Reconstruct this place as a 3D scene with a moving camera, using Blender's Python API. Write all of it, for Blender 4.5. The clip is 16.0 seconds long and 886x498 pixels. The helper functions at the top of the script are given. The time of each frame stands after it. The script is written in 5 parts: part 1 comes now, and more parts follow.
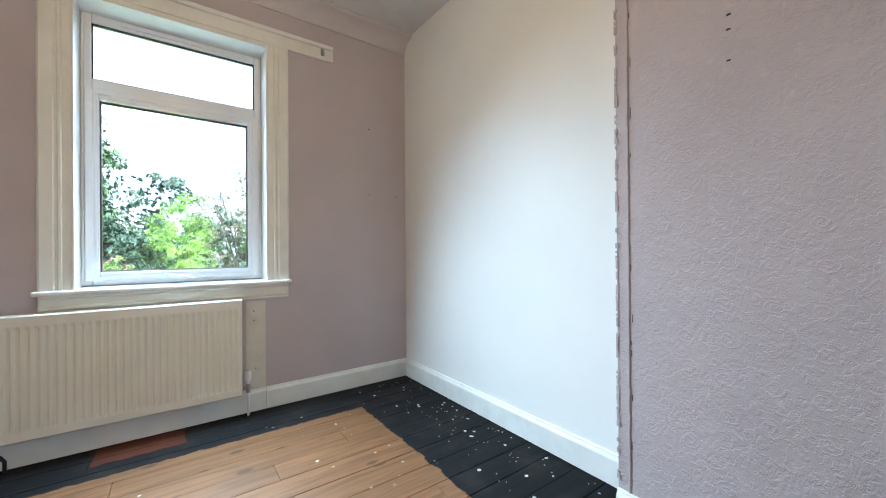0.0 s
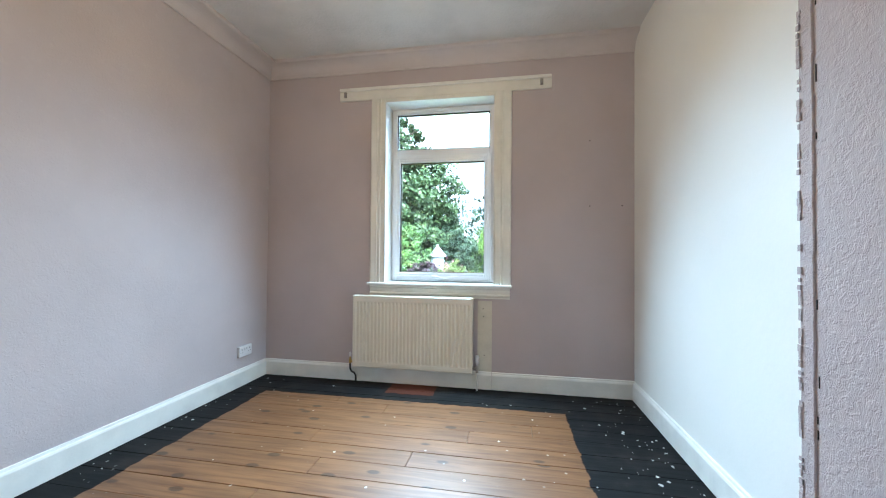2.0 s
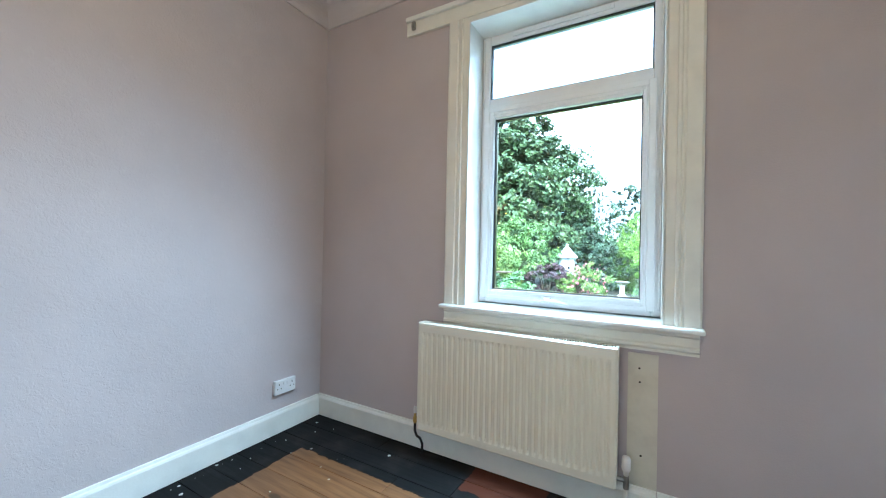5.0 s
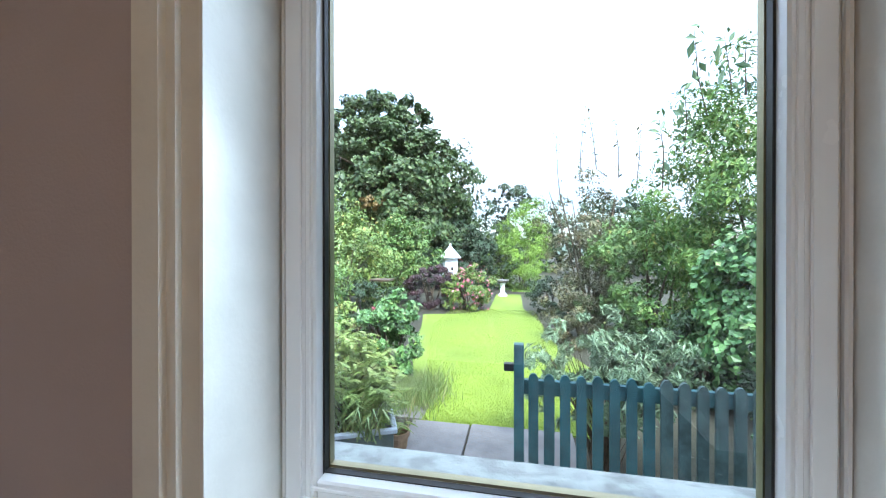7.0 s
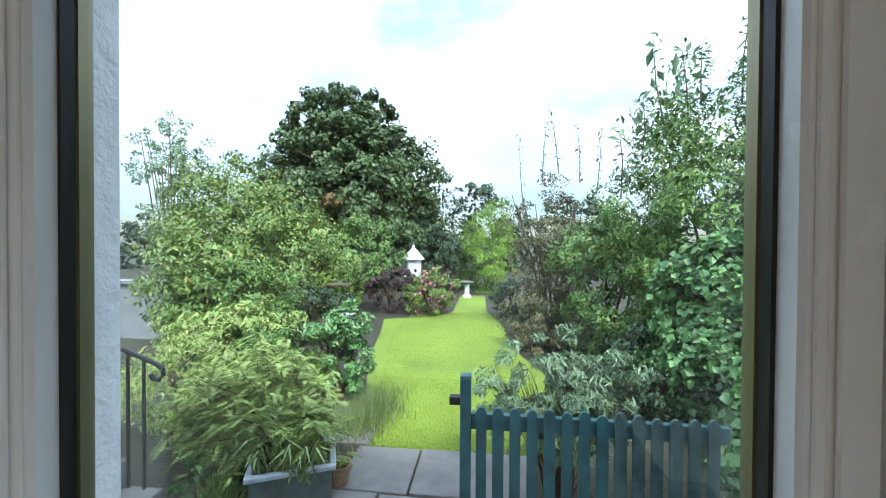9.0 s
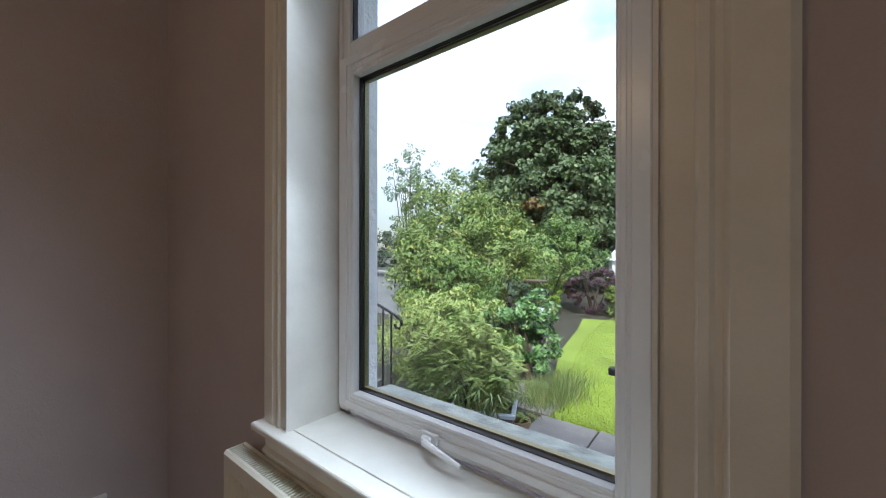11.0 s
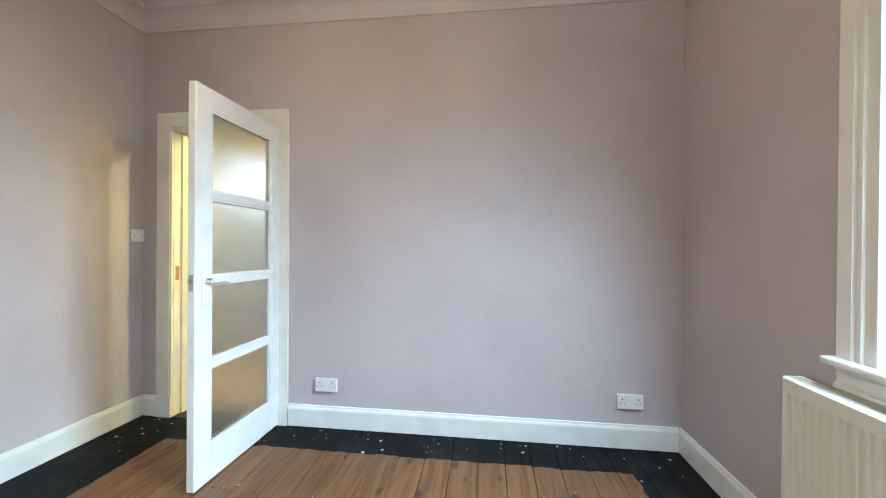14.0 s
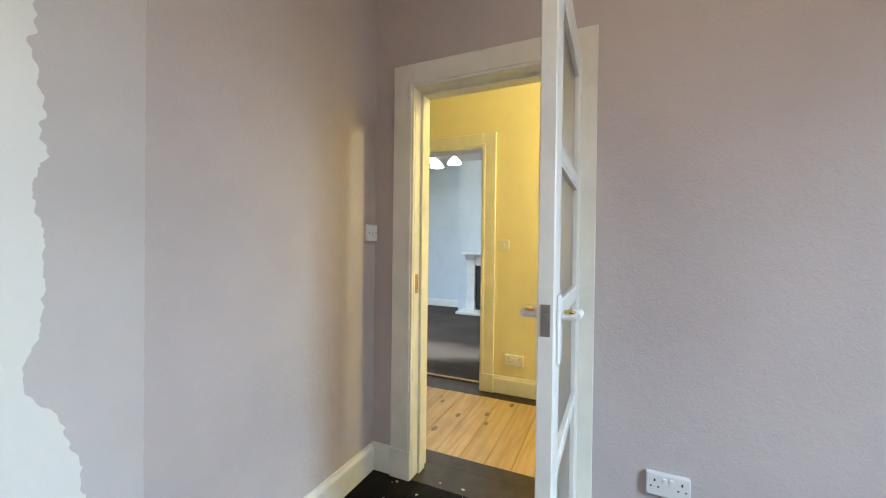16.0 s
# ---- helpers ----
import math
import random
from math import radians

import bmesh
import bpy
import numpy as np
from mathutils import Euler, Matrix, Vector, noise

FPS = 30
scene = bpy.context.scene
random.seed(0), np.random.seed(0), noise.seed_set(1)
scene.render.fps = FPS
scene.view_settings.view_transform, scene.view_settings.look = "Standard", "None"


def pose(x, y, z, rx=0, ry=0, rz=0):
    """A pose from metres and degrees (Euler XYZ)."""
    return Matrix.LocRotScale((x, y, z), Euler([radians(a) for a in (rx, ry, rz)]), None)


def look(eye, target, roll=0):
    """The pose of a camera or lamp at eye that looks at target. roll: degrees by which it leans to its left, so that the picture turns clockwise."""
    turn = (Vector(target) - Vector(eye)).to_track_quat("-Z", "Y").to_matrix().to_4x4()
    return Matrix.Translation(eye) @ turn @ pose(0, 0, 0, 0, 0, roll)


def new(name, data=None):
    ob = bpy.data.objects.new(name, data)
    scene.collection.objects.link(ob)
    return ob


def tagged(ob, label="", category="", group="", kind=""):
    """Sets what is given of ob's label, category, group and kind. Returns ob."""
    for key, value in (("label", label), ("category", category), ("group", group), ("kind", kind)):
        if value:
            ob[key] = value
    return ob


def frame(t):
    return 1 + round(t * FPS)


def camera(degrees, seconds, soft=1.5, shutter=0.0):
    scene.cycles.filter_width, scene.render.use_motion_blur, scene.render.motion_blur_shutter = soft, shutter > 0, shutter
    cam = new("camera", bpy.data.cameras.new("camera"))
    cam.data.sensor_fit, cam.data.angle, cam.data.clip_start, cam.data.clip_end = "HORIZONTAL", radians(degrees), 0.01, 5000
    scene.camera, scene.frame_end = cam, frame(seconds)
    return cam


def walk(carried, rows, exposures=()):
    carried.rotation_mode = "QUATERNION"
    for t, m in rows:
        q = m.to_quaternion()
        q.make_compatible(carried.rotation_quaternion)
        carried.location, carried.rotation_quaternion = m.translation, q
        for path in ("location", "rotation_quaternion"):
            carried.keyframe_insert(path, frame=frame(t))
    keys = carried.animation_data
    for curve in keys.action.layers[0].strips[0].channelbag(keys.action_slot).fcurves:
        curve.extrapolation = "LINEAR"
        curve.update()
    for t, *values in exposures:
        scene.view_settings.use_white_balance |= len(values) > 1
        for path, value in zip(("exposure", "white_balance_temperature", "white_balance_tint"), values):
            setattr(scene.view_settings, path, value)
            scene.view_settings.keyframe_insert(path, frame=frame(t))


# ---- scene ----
cam = camera(100.3, 16.0, 1.1)
PATH = [
    (0, (0.019, 0.075, 1.059), (1.196, 1.692, 1.063), -0.4),
    (0.5, (0.227, 0.067, 1.046), (1.071, 1.88, 1.068), -0.5),
    (1, (0.434, -0.043, 1.058), (0.831, 1.916, 1.09), -0.2),
    (1.5, (0.573, -0.16, 1.091), (0.566, 1.84, 1.115), 0.2),
    (2, (0.644, -0.28, 1.102), (0.298, 1.689, 1.135), 0.5),
    (2.5, (0.657, -0.31, 1.094), (0.026, 1.588, 1.131), 0.8),
    (3, (0.732, -0.233, 1.12), (-0.138, 1.568, 1.143), 0.7),
    (3.2, (0.746, -0.176, 1.107), (-0.184, 1.594, 1.137), 0.9),
    (5.3, (0.396, 1.173, 1.18), (-0.595, 2.91, 1.196), 1.2),
    (5.5, (0.324, 1.319, 1.207), (-0.619, 3.083, 1.216), 1.1),
    (6, (0.166, 1.69, 1.25), (-0.633, 3.523, 1.262), 1.2),
    (6.5, (0.074, 2.001, 1.301), (-0.522, 3.91, 1.302), 1.3),
    (7, (0.048, 2.315, 1.384), (-0.349, 4.275, 1.377), 0.0),
    (7.5, (0.040, 2.475, 1.446), (-0.224, 4.458, 1.444), 0.5),
    (8, (0.058, 2.612, 1.512), (-0.142, 4.582, 1.493), 0.4),
    (8.2, (0.073, 2.640, 1.535), (-0.107, 4.612, 1.511), 0.3),
    (10.3, (0.444, 2.370, 1.482), (-0.277, 4.235, 1.482), 0.4),
    (10.5, (0.497, 2.320, 1.465), (-0.364, 4.125, 1.461), 0.3),
    (11, (0.609, 2.217, 1.394), (-0.627, 3.789, 1.392), 0.1),
    (11.5, (0.709, 2.122, 1.333), (-0.839, 3.388, 1.336), 0.1),
    (12, (0.79, 2.05, 1.294), (-0.972, 2.997, 1.298), 0.3),
    (12.5, (0.862, 1.995, 1.266), (-1.036, 2.624, 1.269), 0.3),
    (13, (0.901, 1.911, 1.237), (-1.073, 2.229, 1.24), 0.4),
    (13.5, (0.882, 1.789, 1.224), (-1.118, 1.831, 1.225), 0.5),
    (14, (0.82, 1.64, 1.208), (-1.166, 1.403, 1.2), 0.5),
    (14.5, (0.753, 1.396, 1.191), (-1.19, 0.921, 1.185), 0.7),
    (15, (0.619, 1.058, 1.202), (-1.27, 0.4, 1.196), 0.8),
    (15.5, (0.397, 0.677, 1.185), (-1.453, -0.082, 1.184), 0.9),
    (16, (0.138, 0.362, 1.208), (-1.688, -0.453, 1.192), 0.7),
]
EXPOSURES = [(0, 1.5, 5400, 0), (2.5, 1.6, 5200, -3), (3.2, 1.65, 5150, -4), (5.3, 1.6, 5000, -6), (6.2, 1.1, 5500, 4), (7.0, 0.5, 5800, 6), (8.2, 0.3, 6000, 0), (10.3, -0.75, 6000, 4),
             (11.0, -0.25, 6300, 10), (11.5, 0.4, 6400, 18), (12.0, 0.9, 6200, 18), (13.0, 1.35, 5900, 14), (14.0, 1.6, 5400, -1), (15.0, 1.6, 5500, -1), (16, 1.3, 5600, 1)]
walk(cam, [(t, look(eye, target, roll)) for t, eye, target, roll in PATH], EXPOSURES)

# ---- world and light ----
world = bpy.data.worlds.new("sky")
scene.world = world
world.use_nodes = True
wn, wl = world.node_tree.nodes, world.node_tree.links
bg = wn["Background"]
sky = wn.new("ShaderNodeTexSky")
sky.sky_type, sky.sun_disc, sky.sun_elevation, sky.sun_rotation = "NISHITA", False, radians(49), radians(153)
cloud = wn.new("ShaderNodeTexNoise")
cloud.inputs["Scale"].default_value, cloud.inputs["Detail"].default_value = 1.9, 5.0
coord = wn.new("ShaderNodeTexCoord")
stretch = wn.new("ShaderNodeMapping")
stretch.inputs["Scale"].default_value = (1, 1, 2.2)
ramp = wn.new("ShaderNodeValToRGB")
ramp.color_ramp.elements[0].color = (0.15, 0.15, 0.15, 1)
ramp.color_ramp.elements[0].position, ramp.color_ramp.elements[1].position = 0.40, 0.64
mixw = wn.new("ShaderNodeMix")
mixw.data_type = "RGBA"
mixw.inputs["B"].default_value = (9.6, 10.4, 11.6, 1)
wl.new(coord.outputs["Generated"], stretch.inputs["Vector"])
wl.new(stretch.outputs["Vector"], cloud.inputs["Vector"])
wl.new(cloud.outputs["Fac"], ramp.inputs["Fac"])
wl.new(ramp.outputs["Color"], mixw.inputs["Factor"])
clear = wn.new("ShaderNodeVectorMath")
clear.operation = "SCALE"
clear.inputs["Scale"].default_value = 1.7
wl.new(sky.outputs["Color"], clear.inputs[0])
wl.new(clear.outputs[0], mixw.inputs["A"])
# an overcast sky grows brighter towards the zenith
updir = wn.new("ShaderNodeSeparateXYZ")
grade = wn.new("ShaderNodeMath")
grade.operation = "MULTIPLY_ADD"
grade.inputs[1].default_value, grade.inputs[2].default_value = 3.0, 0.50
grade.use_clamp = False
scale = wn.new("ShaderNodeVectorMath")
scale.operation = "SCALE"
wl.new(coord.outputs["Generated"], updir.inputs[0])
wl.new(updir.outputs["Z"], grade.inputs[0])
wl.new(mixw.outputs["Result"], scale.inputs[0])
wl.new(grade.outputs[0], scale.inputs["Scale"])
wl.new(scale.outputs[0], bg.inputs["Color"])
bg.inputs["Strength"].default_value = 0.15


def lamp(name, kind, energy, color, m, **more):
    data = bpy.data.lights.new(name, kind)
    data.energy, data.color = energy, color
    for key, value in more.items():
        if key == "angle":
            data.angle = value
        elif key == "sides":
            data.shape, data.size, data.size_y = "RECTANGLE", value[0], value[1]
        elif key == "spread":
            data.spread = value
        elif key == "radius":
            data.shadow_soft_size = value
    ob = new(name, data)
    ob.matrix_world = m
    return ob


lamp("sun", "SUN", 5.0, (1.0, 0.95, 0.87), look((4.5, -6.2, 13), (0, 4, 0)), angle=radians(8))
# area lamps added at the window opening stand in for skylight steeply over the trees
for z, power, dx, fall in ((2.30, 6.4, -0.32, 1.28), (2.12, 7.0, 0.32, 1.02), (1.75, 6.4, -0.32, 1.28), (1.57, 7.0, 0.32, 1.02)):
    lamp("window_sky", "AREA", power, (0.76, 0.89, 1.0), look((0.06, 2.74, z), (0.06 + dx, 1.74, z - fall)), sides=(0.60, 0.17), spread=radians(108))
# weak upright lamp, added to brighten the window reveals
lamp("window_sky", "AREA", 1.6, (0.75, 0.88, 1.0), look((0.06, 2.925, 1.62), (0.06, 1.0, 1.62)), sides=(0.80, 1.40))
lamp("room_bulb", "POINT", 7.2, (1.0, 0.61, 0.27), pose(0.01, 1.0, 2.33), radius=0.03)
lamp("hall_bulb", "POINT", 36, (1.0, 0.79, 0.36), pose(-2.3, 1.7, 2.45), radius=0.05)
lamp("lounge_bulb", "POINT", 9, (0.80, 0.92, 1.0), pose(-4.7, -1.9, 2.25), radius=0.12)

# ---- materials ----
def nodes_of(name):
    m = bpy.data.materials.new(name)
    m.use_nodes = True
    return m, m.node_tree.nodes, m.node_tree.links, m.node_tree.nodes["Principled BSDF"]


def math_node(n, l, op, a, b=None, c=None):
    q = n.new("ShaderNodeMath")
    q.operation = op
    for k, v in enumerate((a, b, c)):
        if v is None:
            continue
        if isinstance(v, (int, float)):
            q.inputs[k].default_value = v
        else:
            l.new(v, q.inputs[k])
    return q.outputs[0]


def mix_color(n, l, fac, a, b):
    q = n.new("ShaderNodeMix")
    q.data_type = "RGBA"
    for key, v in (("Factor", fac), ("A", a), ("B", b)):
        if isinstance(v, (int, float)):
            q.inputs[key].default_value = v
        elif isinstance(v, tuple):
            q.inputs[key].default_value = (*v, 1)
        else:
            l.new(v, q.inputs[key])
    return q.outputs["Result"]


def noise_of(n, l, scale, detail=4.0, stretch=(1, 1, 1), rough=0.55):
    geo = n.new("ShaderNodeNewGeometry")
    mp = n.new("ShaderNodeMapping")
    mp.inputs["Scale"].default_value = stretch
    t = n.new("ShaderNodeTexNoise")
    t.inputs["Scale"].default_value, t.inputs["Detail"].default_value, t.inputs["Roughness"].default_value = scale, detail, rough
    l.new(geo.outputs["Position"], mp.inputs["Vector"])
    l.new(mp.outputs["Vector"], t.inputs["Vector"])
    return t.outputs["Fac"]


def band(n, l, v, lo, hi):
    q = n.new("ShaderNodeMapRange")
    q.interpolation_type = "SMOOTHSTEP"
    l.new(v, q.inputs["Value"])
    q.inputs["From Min"].default_value, q.inputs["From Max"].default_value = lo, hi
    return q.outputs["Result"]


def bump(n, l, p, height, distance, strength=1.0):
    b = n.new("ShaderNodeBump")
    b.inputs["Distance"].default_value, b.inputs["Strength"].default_value = distance, strength
    l.new(height, b.inputs["Height"])
    l.new(b.outputs["Normal"], p.inputs["Normal"])


def plain(name, color, rough=0.5, metal=0.0, dirt=0.12, coarse=3.0, fine=60.0, depth=0.0006, coat=0.0):
    """Painted or cast surface with stains and fine relief."""
    m, n, l, p = nodes_of(name)
    dark = tuple(c * (1 - 2 * dirt) for c in color)
    big = noise_of(n, l, coarse, 5)
    small = noise_of(n, l, fine, 3)
    c1 = mix_color(n, l, band(n, l, big, 0.35, 0.75), color, dark)
    c2 = mix_color(n, l, math_node(n, l, "MULTIPLY", band(n, l, small, 0.5, 0.8), dirt), c1, tuple(c * 0.6 for c in color))
    l.new(c2, p.inputs["Base Color"])
    p.inputs["Metallic"].default_value, p.inputs["Coat Weight"].default_value = metal, coat
    l.new(math_node(n, l, "MULTIPLY_ADD", big, 0.18, rough - 0.09), p.inputs["Roughness"])
    if depth:
        bump(n, l, p, small, depth)
    return m


def wallpaper(name, axis, color, depth=0.0010):
    """Embossed paper: half-drop floral medallions with scrolls over fine upright ribs."""
    m, n, l, p = nodes_of(name)
    geo = n.new("ShaderNodeNewGeometry")
    warp = n.new("ShaderNodeTexNoise")
    warp.inputs["Scale"].default_value, warp.inputs["Detail"].default_value = 38, 2
    l.new(geo.outputs["Position"], warp.inputs["Vector"])
    sub = n.new("ShaderNodeVectorMath")
    sub.operation = "SUBTRACT"
    l.new(warp.outputs["Color"], sub.inputs[0])
    sub.inputs[1].default_value = (0.5, 0.5, 0.5)
    sc = n.new("ShaderNodeVectorMath")
    sc.operation = "MULTIPLY_ADD"
    l.new(sub.outputs[0], sc.inputs[0])
    sc.inputs[1].default_value = (0.026, 0.026, 0.026)
    l.new(geo.outputs["Position"], sc.inputs[2])
    sep = n.new("ShaderNodeSeparateXYZ")
    l.new(sc.outputs[0], sep.inputs[0])
    u, v = sep.outputs[axis], sep.outputs["Z"]
    W, T = 0.215, 0.235

    def fold(x, size, shift):
        f = math_node(n, l, "FRACT", math_node(n, l, "MULTIPLY_ADD", x, 1 / size, shift))
        return math_node(n, l, "MULTIPLY", math_node(n, l, "SUBTRACT", f, 0.5), size)

    def medallion(su, sv):
        x = fold(u, W, su)
        y = math_node(n, l, "MULTIPLY", fold(v, T, sv), 0.78)
        r = math_node(n, l, "SQRT", math_node(n, l, "ADD", math_node(n, l, "MULTIPLY", x, x), math_node(n, l, "MULTIPLY", y, y)))
        a = math_node(n, l, "ARCTAN2", y, x)
        petals = math_node(n, l, "COSINE", math_node(n, l, "MULTIPLY", a, 13.0))
        edge = math_node(n, l, "MULTIPLY_ADD", petals, 0.008, 0.040)
        inside = math_node(n, l, "SMOOTH_MIN", math_node(n, l, "MULTIPLY", math_node(n, l, "SUBTRACT", edge, r), 160.0), 1.0, 0.3)
        inside = math_node(n, l, "MAXIMUM", inside, 0.0)
        rings = math_node(n, l, "MULTIPLY_ADD", math_node(n, l, "SINE", math_node(n, l, "MULTIPLY", r, 260.0)), 0.14, 0.86)
        veins = math_node(n, l, "MULTIPLY_ADD", petals, 0.35, 0.65)
        return math_node(n, l, "MULTIPLY", inside, math_node(n, l, "MULTIPLY", rings, veins))

    def scroll(su, sv):
        x, y = fold(u, W, su), fold(v, T, sv)
        r = math_node(n, l, "SQRT", math_node(n, l, "ADD", math_node(n, l, "MULTIPLY", x, x), math_node(n, l, "MULTIPLY", y, y)))
        a = math_node(n, l, "ARCTAN2", y, x)
        spiral = math_node(n, l, "SINE", math_node(n, l, "MULTIPLY_ADD", r, 420.0, a))
        keep = band(n, l, r, 0.036, 0.026)
        return math_node(n, l, "MULTIPLY", math_node(n, l, "MAXIMUM", spiral, 0.0), keep)

    h = medallion(0.0, 0.0)
    for other in (medallion(0.5, 0.5), scroll(0.27, 0.20), scroll(0.77, 0.70), scroll(0.73, 0.22), scroll(0.23, 0.72)):
        h = math_node(n, l, "MAXIMUM", h, other)
    ribs = math_node(n, l, "SINE", math_node(n, l, "MULTIPLY", u, 1400.0))
    soft = noise_of(n, l, 9, 3)
    fronds = band(n, l, noise_of(n, l, 27, 3, rough=0.7), 0.47, 0.56)
    h = math_node(n, l, "MULTIPLY_ADD", h, 0.30, math_node(n, l, "MULTIPLY", fronds, 0.42))
    h = math_node(n, l, "ADD", h, math_node(n, l, "MULTIPLY", ribs, 0.05))
    h = math_node(n, l, "ADD", h, math_node(n, l, "MULTIPLY", soft, 0.9))
    h = math_node(n, l, "ADD", h, math_node(n, l, "MULTIPLY", noise_of(n, l, 75, 4), 0.75))
    bump(n, l, p, h, depth, 0.9)
    stain = noise_of(n, l, 1.4, 5)
    wear = noise_of(n, l, 26, 5)
    c = mix_color(n, l, band(n, l, stain, 0.3, 0.8), color, tuple(q * 0.86 for q in color))
    c = mix_color(n, l, math_node(n, l, "MULTIPLY", band(n, l, wear, 0.55, 0.8), 0.18), c, (0.62, 0.58, 0.57))
    l.new(c, p.inputs["Base Color"])
    p.inputs["Roughness"].default_value = 0.62
    p.inputs["Specular IOR Level"].default_value = 0.35
    return m


def pine(name, light, dark, border=False, red=None):
    """Old pine boards: grain along x, knots, scuffs; with a painted dark margin round a varnished middle."""
    m, n, l, p = nodes_of(name)
    geo = n.new("ShaderNodeNewGeometry")
    info = n.new("ShaderNodeObjectInfo")
    shift = n.new("ShaderNodeVectorMath")
    shift.operation = "MULTIPLY_ADD"
    comb = n.new("ShaderNodeCombineXYZ")
    l.new(info.outputs["Random"], comb.inputs[0])
    l.new(info.outputs["Random"], comb.inputs[2])
    l.new(comb.outputs[0], shift.inputs[0])
    shift.inputs[1].default_value = (17, 17, 17)
    l.new(geo.outputs["Position"], shift.inputs[2])
    mp = n.new("ShaderNodeMapping")
    mp.inputs["Scale"].default_value = (0.9, 12, 12)
    l.new(shift.outputs[0], mp.inputs["Vector"])
    g = n.new("ShaderNodeTexNoise")
    g.inputs["Scale"].default_value, g.inputs["Detail"].default_value, g.inputs["Distortion"].default_value = 3.0, 6, 0.6
    l.new(mp.outputs["Vector"], g.inputs["Vector"])
    kn = n.new("ShaderNodeTexVoronoi")
    kn.inputs["Scale"].default_value = 1.0
    mk = n.new("ShaderNodeMapping")
    mk.inputs["Scale"].default_value = (4.2, 8.5, 1)
    l.new(shift.outputs[0], mk.inputs["Vector"])
    l.new(mk.outputs["Vector"], kn.inputs["Vector"])
    knot = band(n, l, kn.outputs["Distance"], 0.20, 0.11)
    tone = mix_color(n, l, band(n, l, g.outputs["Fac"], 0.3, 0.72), light, dark)
    tone = mix_color(n, l, math_node(n, l, "MULTIPLY", info.outputs["Random"], 0.35), tone, tuple(c * 0.62 for c in light))
    tone = mix_color(n, l, math_node(n, l, "MULTIPLY", knot, 0.85), tone, tuple(c * 0.16 for c in light))
    blot = noise_of(n, l, 2.2, 5)
    tone = mix_color(n, l, math_node(n, l, "MULTIPLY", band(n, l, blot, 0.5, 0.75), 0.45), tone, tuple(c * 0.4 for c in light))
    flecks = n.new("ShaderNodeTexVoronoi")
    flecks.inputs["Scale"].default_value = 11
    l.new(geo.outputs["Position"], flecks.inputs["Vector"])
    many = noise_of(n, l, 1.7, 2)
    spot = math_node(n, l, "MULTIPLY", band(n, l, flecks.outputs["Distance"], 0.105, 0.06), band(n, l, many, 0.5, 0.62))
    rough = math_node(n, l, "MULTIPLY_ADD", g.outputs["Fac"], 0.24, 0.32)
    if border:
        sep = n.new("ShaderNodeSeparateXYZ")
        l.new(geo.outputs["Position"], sep.inputs[0])
        wob = math_node(n, l, "MULTIPLY_ADD", noise_of(n, l, 14, 4), 0.05, -0.025)
        px = math_node(n, l, "ADD", sep.outputs["X"], wob)
        py = math_node(n, l, "ADD", sep.outputs["Y"], wob)
        mask = band(n, l, px, 1.040, 1.048)
        for v, lo, hi in ((px, -1.262, -1.272), (py, 2.428, 2.436), (py, -0.335, -0.345)):
            mask = math_node(n, l, "MAXIMUM", mask, band(n, l, v, lo, hi))
        black = mix_color(n, l, band(n, l, noise_of(n, l, 5, 6), 0.45, 0.8), (0.006, 0.006, 0.0065), (0.022, 0.019, 0.017))
        hatch = math_node(n, l, "MULTIPLY", band(n, l, px, -0.322, -0.318), band(n, l, px, 0.070, 0.066))
        hatch = math_node(n, l, "MULTIPLY", hatch, band(n, l, py, 2.570, 2.574))
        black = mix_color(n, l, hatch, black, (0.075, 0.022, 0.011))
        tone = mix_color(n, l, mask, tone, black)
        rough = math_node(n, l, "MULTIPLY_ADD", mask, 0.22, rough)
        gloss = math_node(n, l, "MULTIPLY_ADD", mask, -0.30, 0.45)
    tone = mix_color(n, l, math_node(n, l, "MULTIPLY", spot, 0.8), tone, (0.55, 0.53, 0.50))
    l.new(tone, p.inputs["Base Color"])
    l.new(rough, p.inputs["Roughness"])
    p.inputs["Specular IOR Level"].default_value = 0.45
    if border:
        l.new(gloss, p.inputs["Specular IOR Level"])
    bump(n, l, p, g.outputs["Fac"], 0.0012)
    return m


def leafy(name, a, b, c=None, rough=0.5):
    """Leaves: each one its own tone between two or three."""
    m, n, l, p = nodes_of(name)
    geo = n.new("ShaderNodeNewGeometry")
    r = n.new("ShaderNodeValToRGB")
    els = r.color_ramp.elements
    els[0].color, els[1].color = (*a, 1), (*b, 1)
    if c:
        e = els.new(0.93)
        e.color = (*b, 1)
        els[-1].color = (*c, 1)
    l.new(geo.outputs["Random Per Island"], r.inputs["Fac"])
    patch = noise_of(n, l, 1.5, 3)
    col = mix_color(n, l, math_node(n, l, "MULTIPLY", band(n, l, patch, 0.4, 0.75), 0.5), r.outputs["Color"], tuple(q * 0.5 for q in a))
    l.new(col, p.inputs["Base Color"])
    p.inputs["Roughness"].default_value = rough
    p.inputs["Transmission Weight"].default_value = 0.0
    p.inputs["Subsurface Weight"].default_value = 0.0
    return m


def clear_glass(name, rough=0.0, relief=0.0, tint=(1, 1, 1)):
    m, n, l, p = nodes_of(name)
    p.inputs["Base Color"].default_value = (*tint, 1)
    p.inputs["Transmission Weight"].default_value = 1.0
    p.inputs["Roughness"].default_value = rough
    p.inputs["IOR"].default_value = 1.45
    if relief:
        bump(n, l, p, noise_of(n, l, 95, 3), relief)
    return m


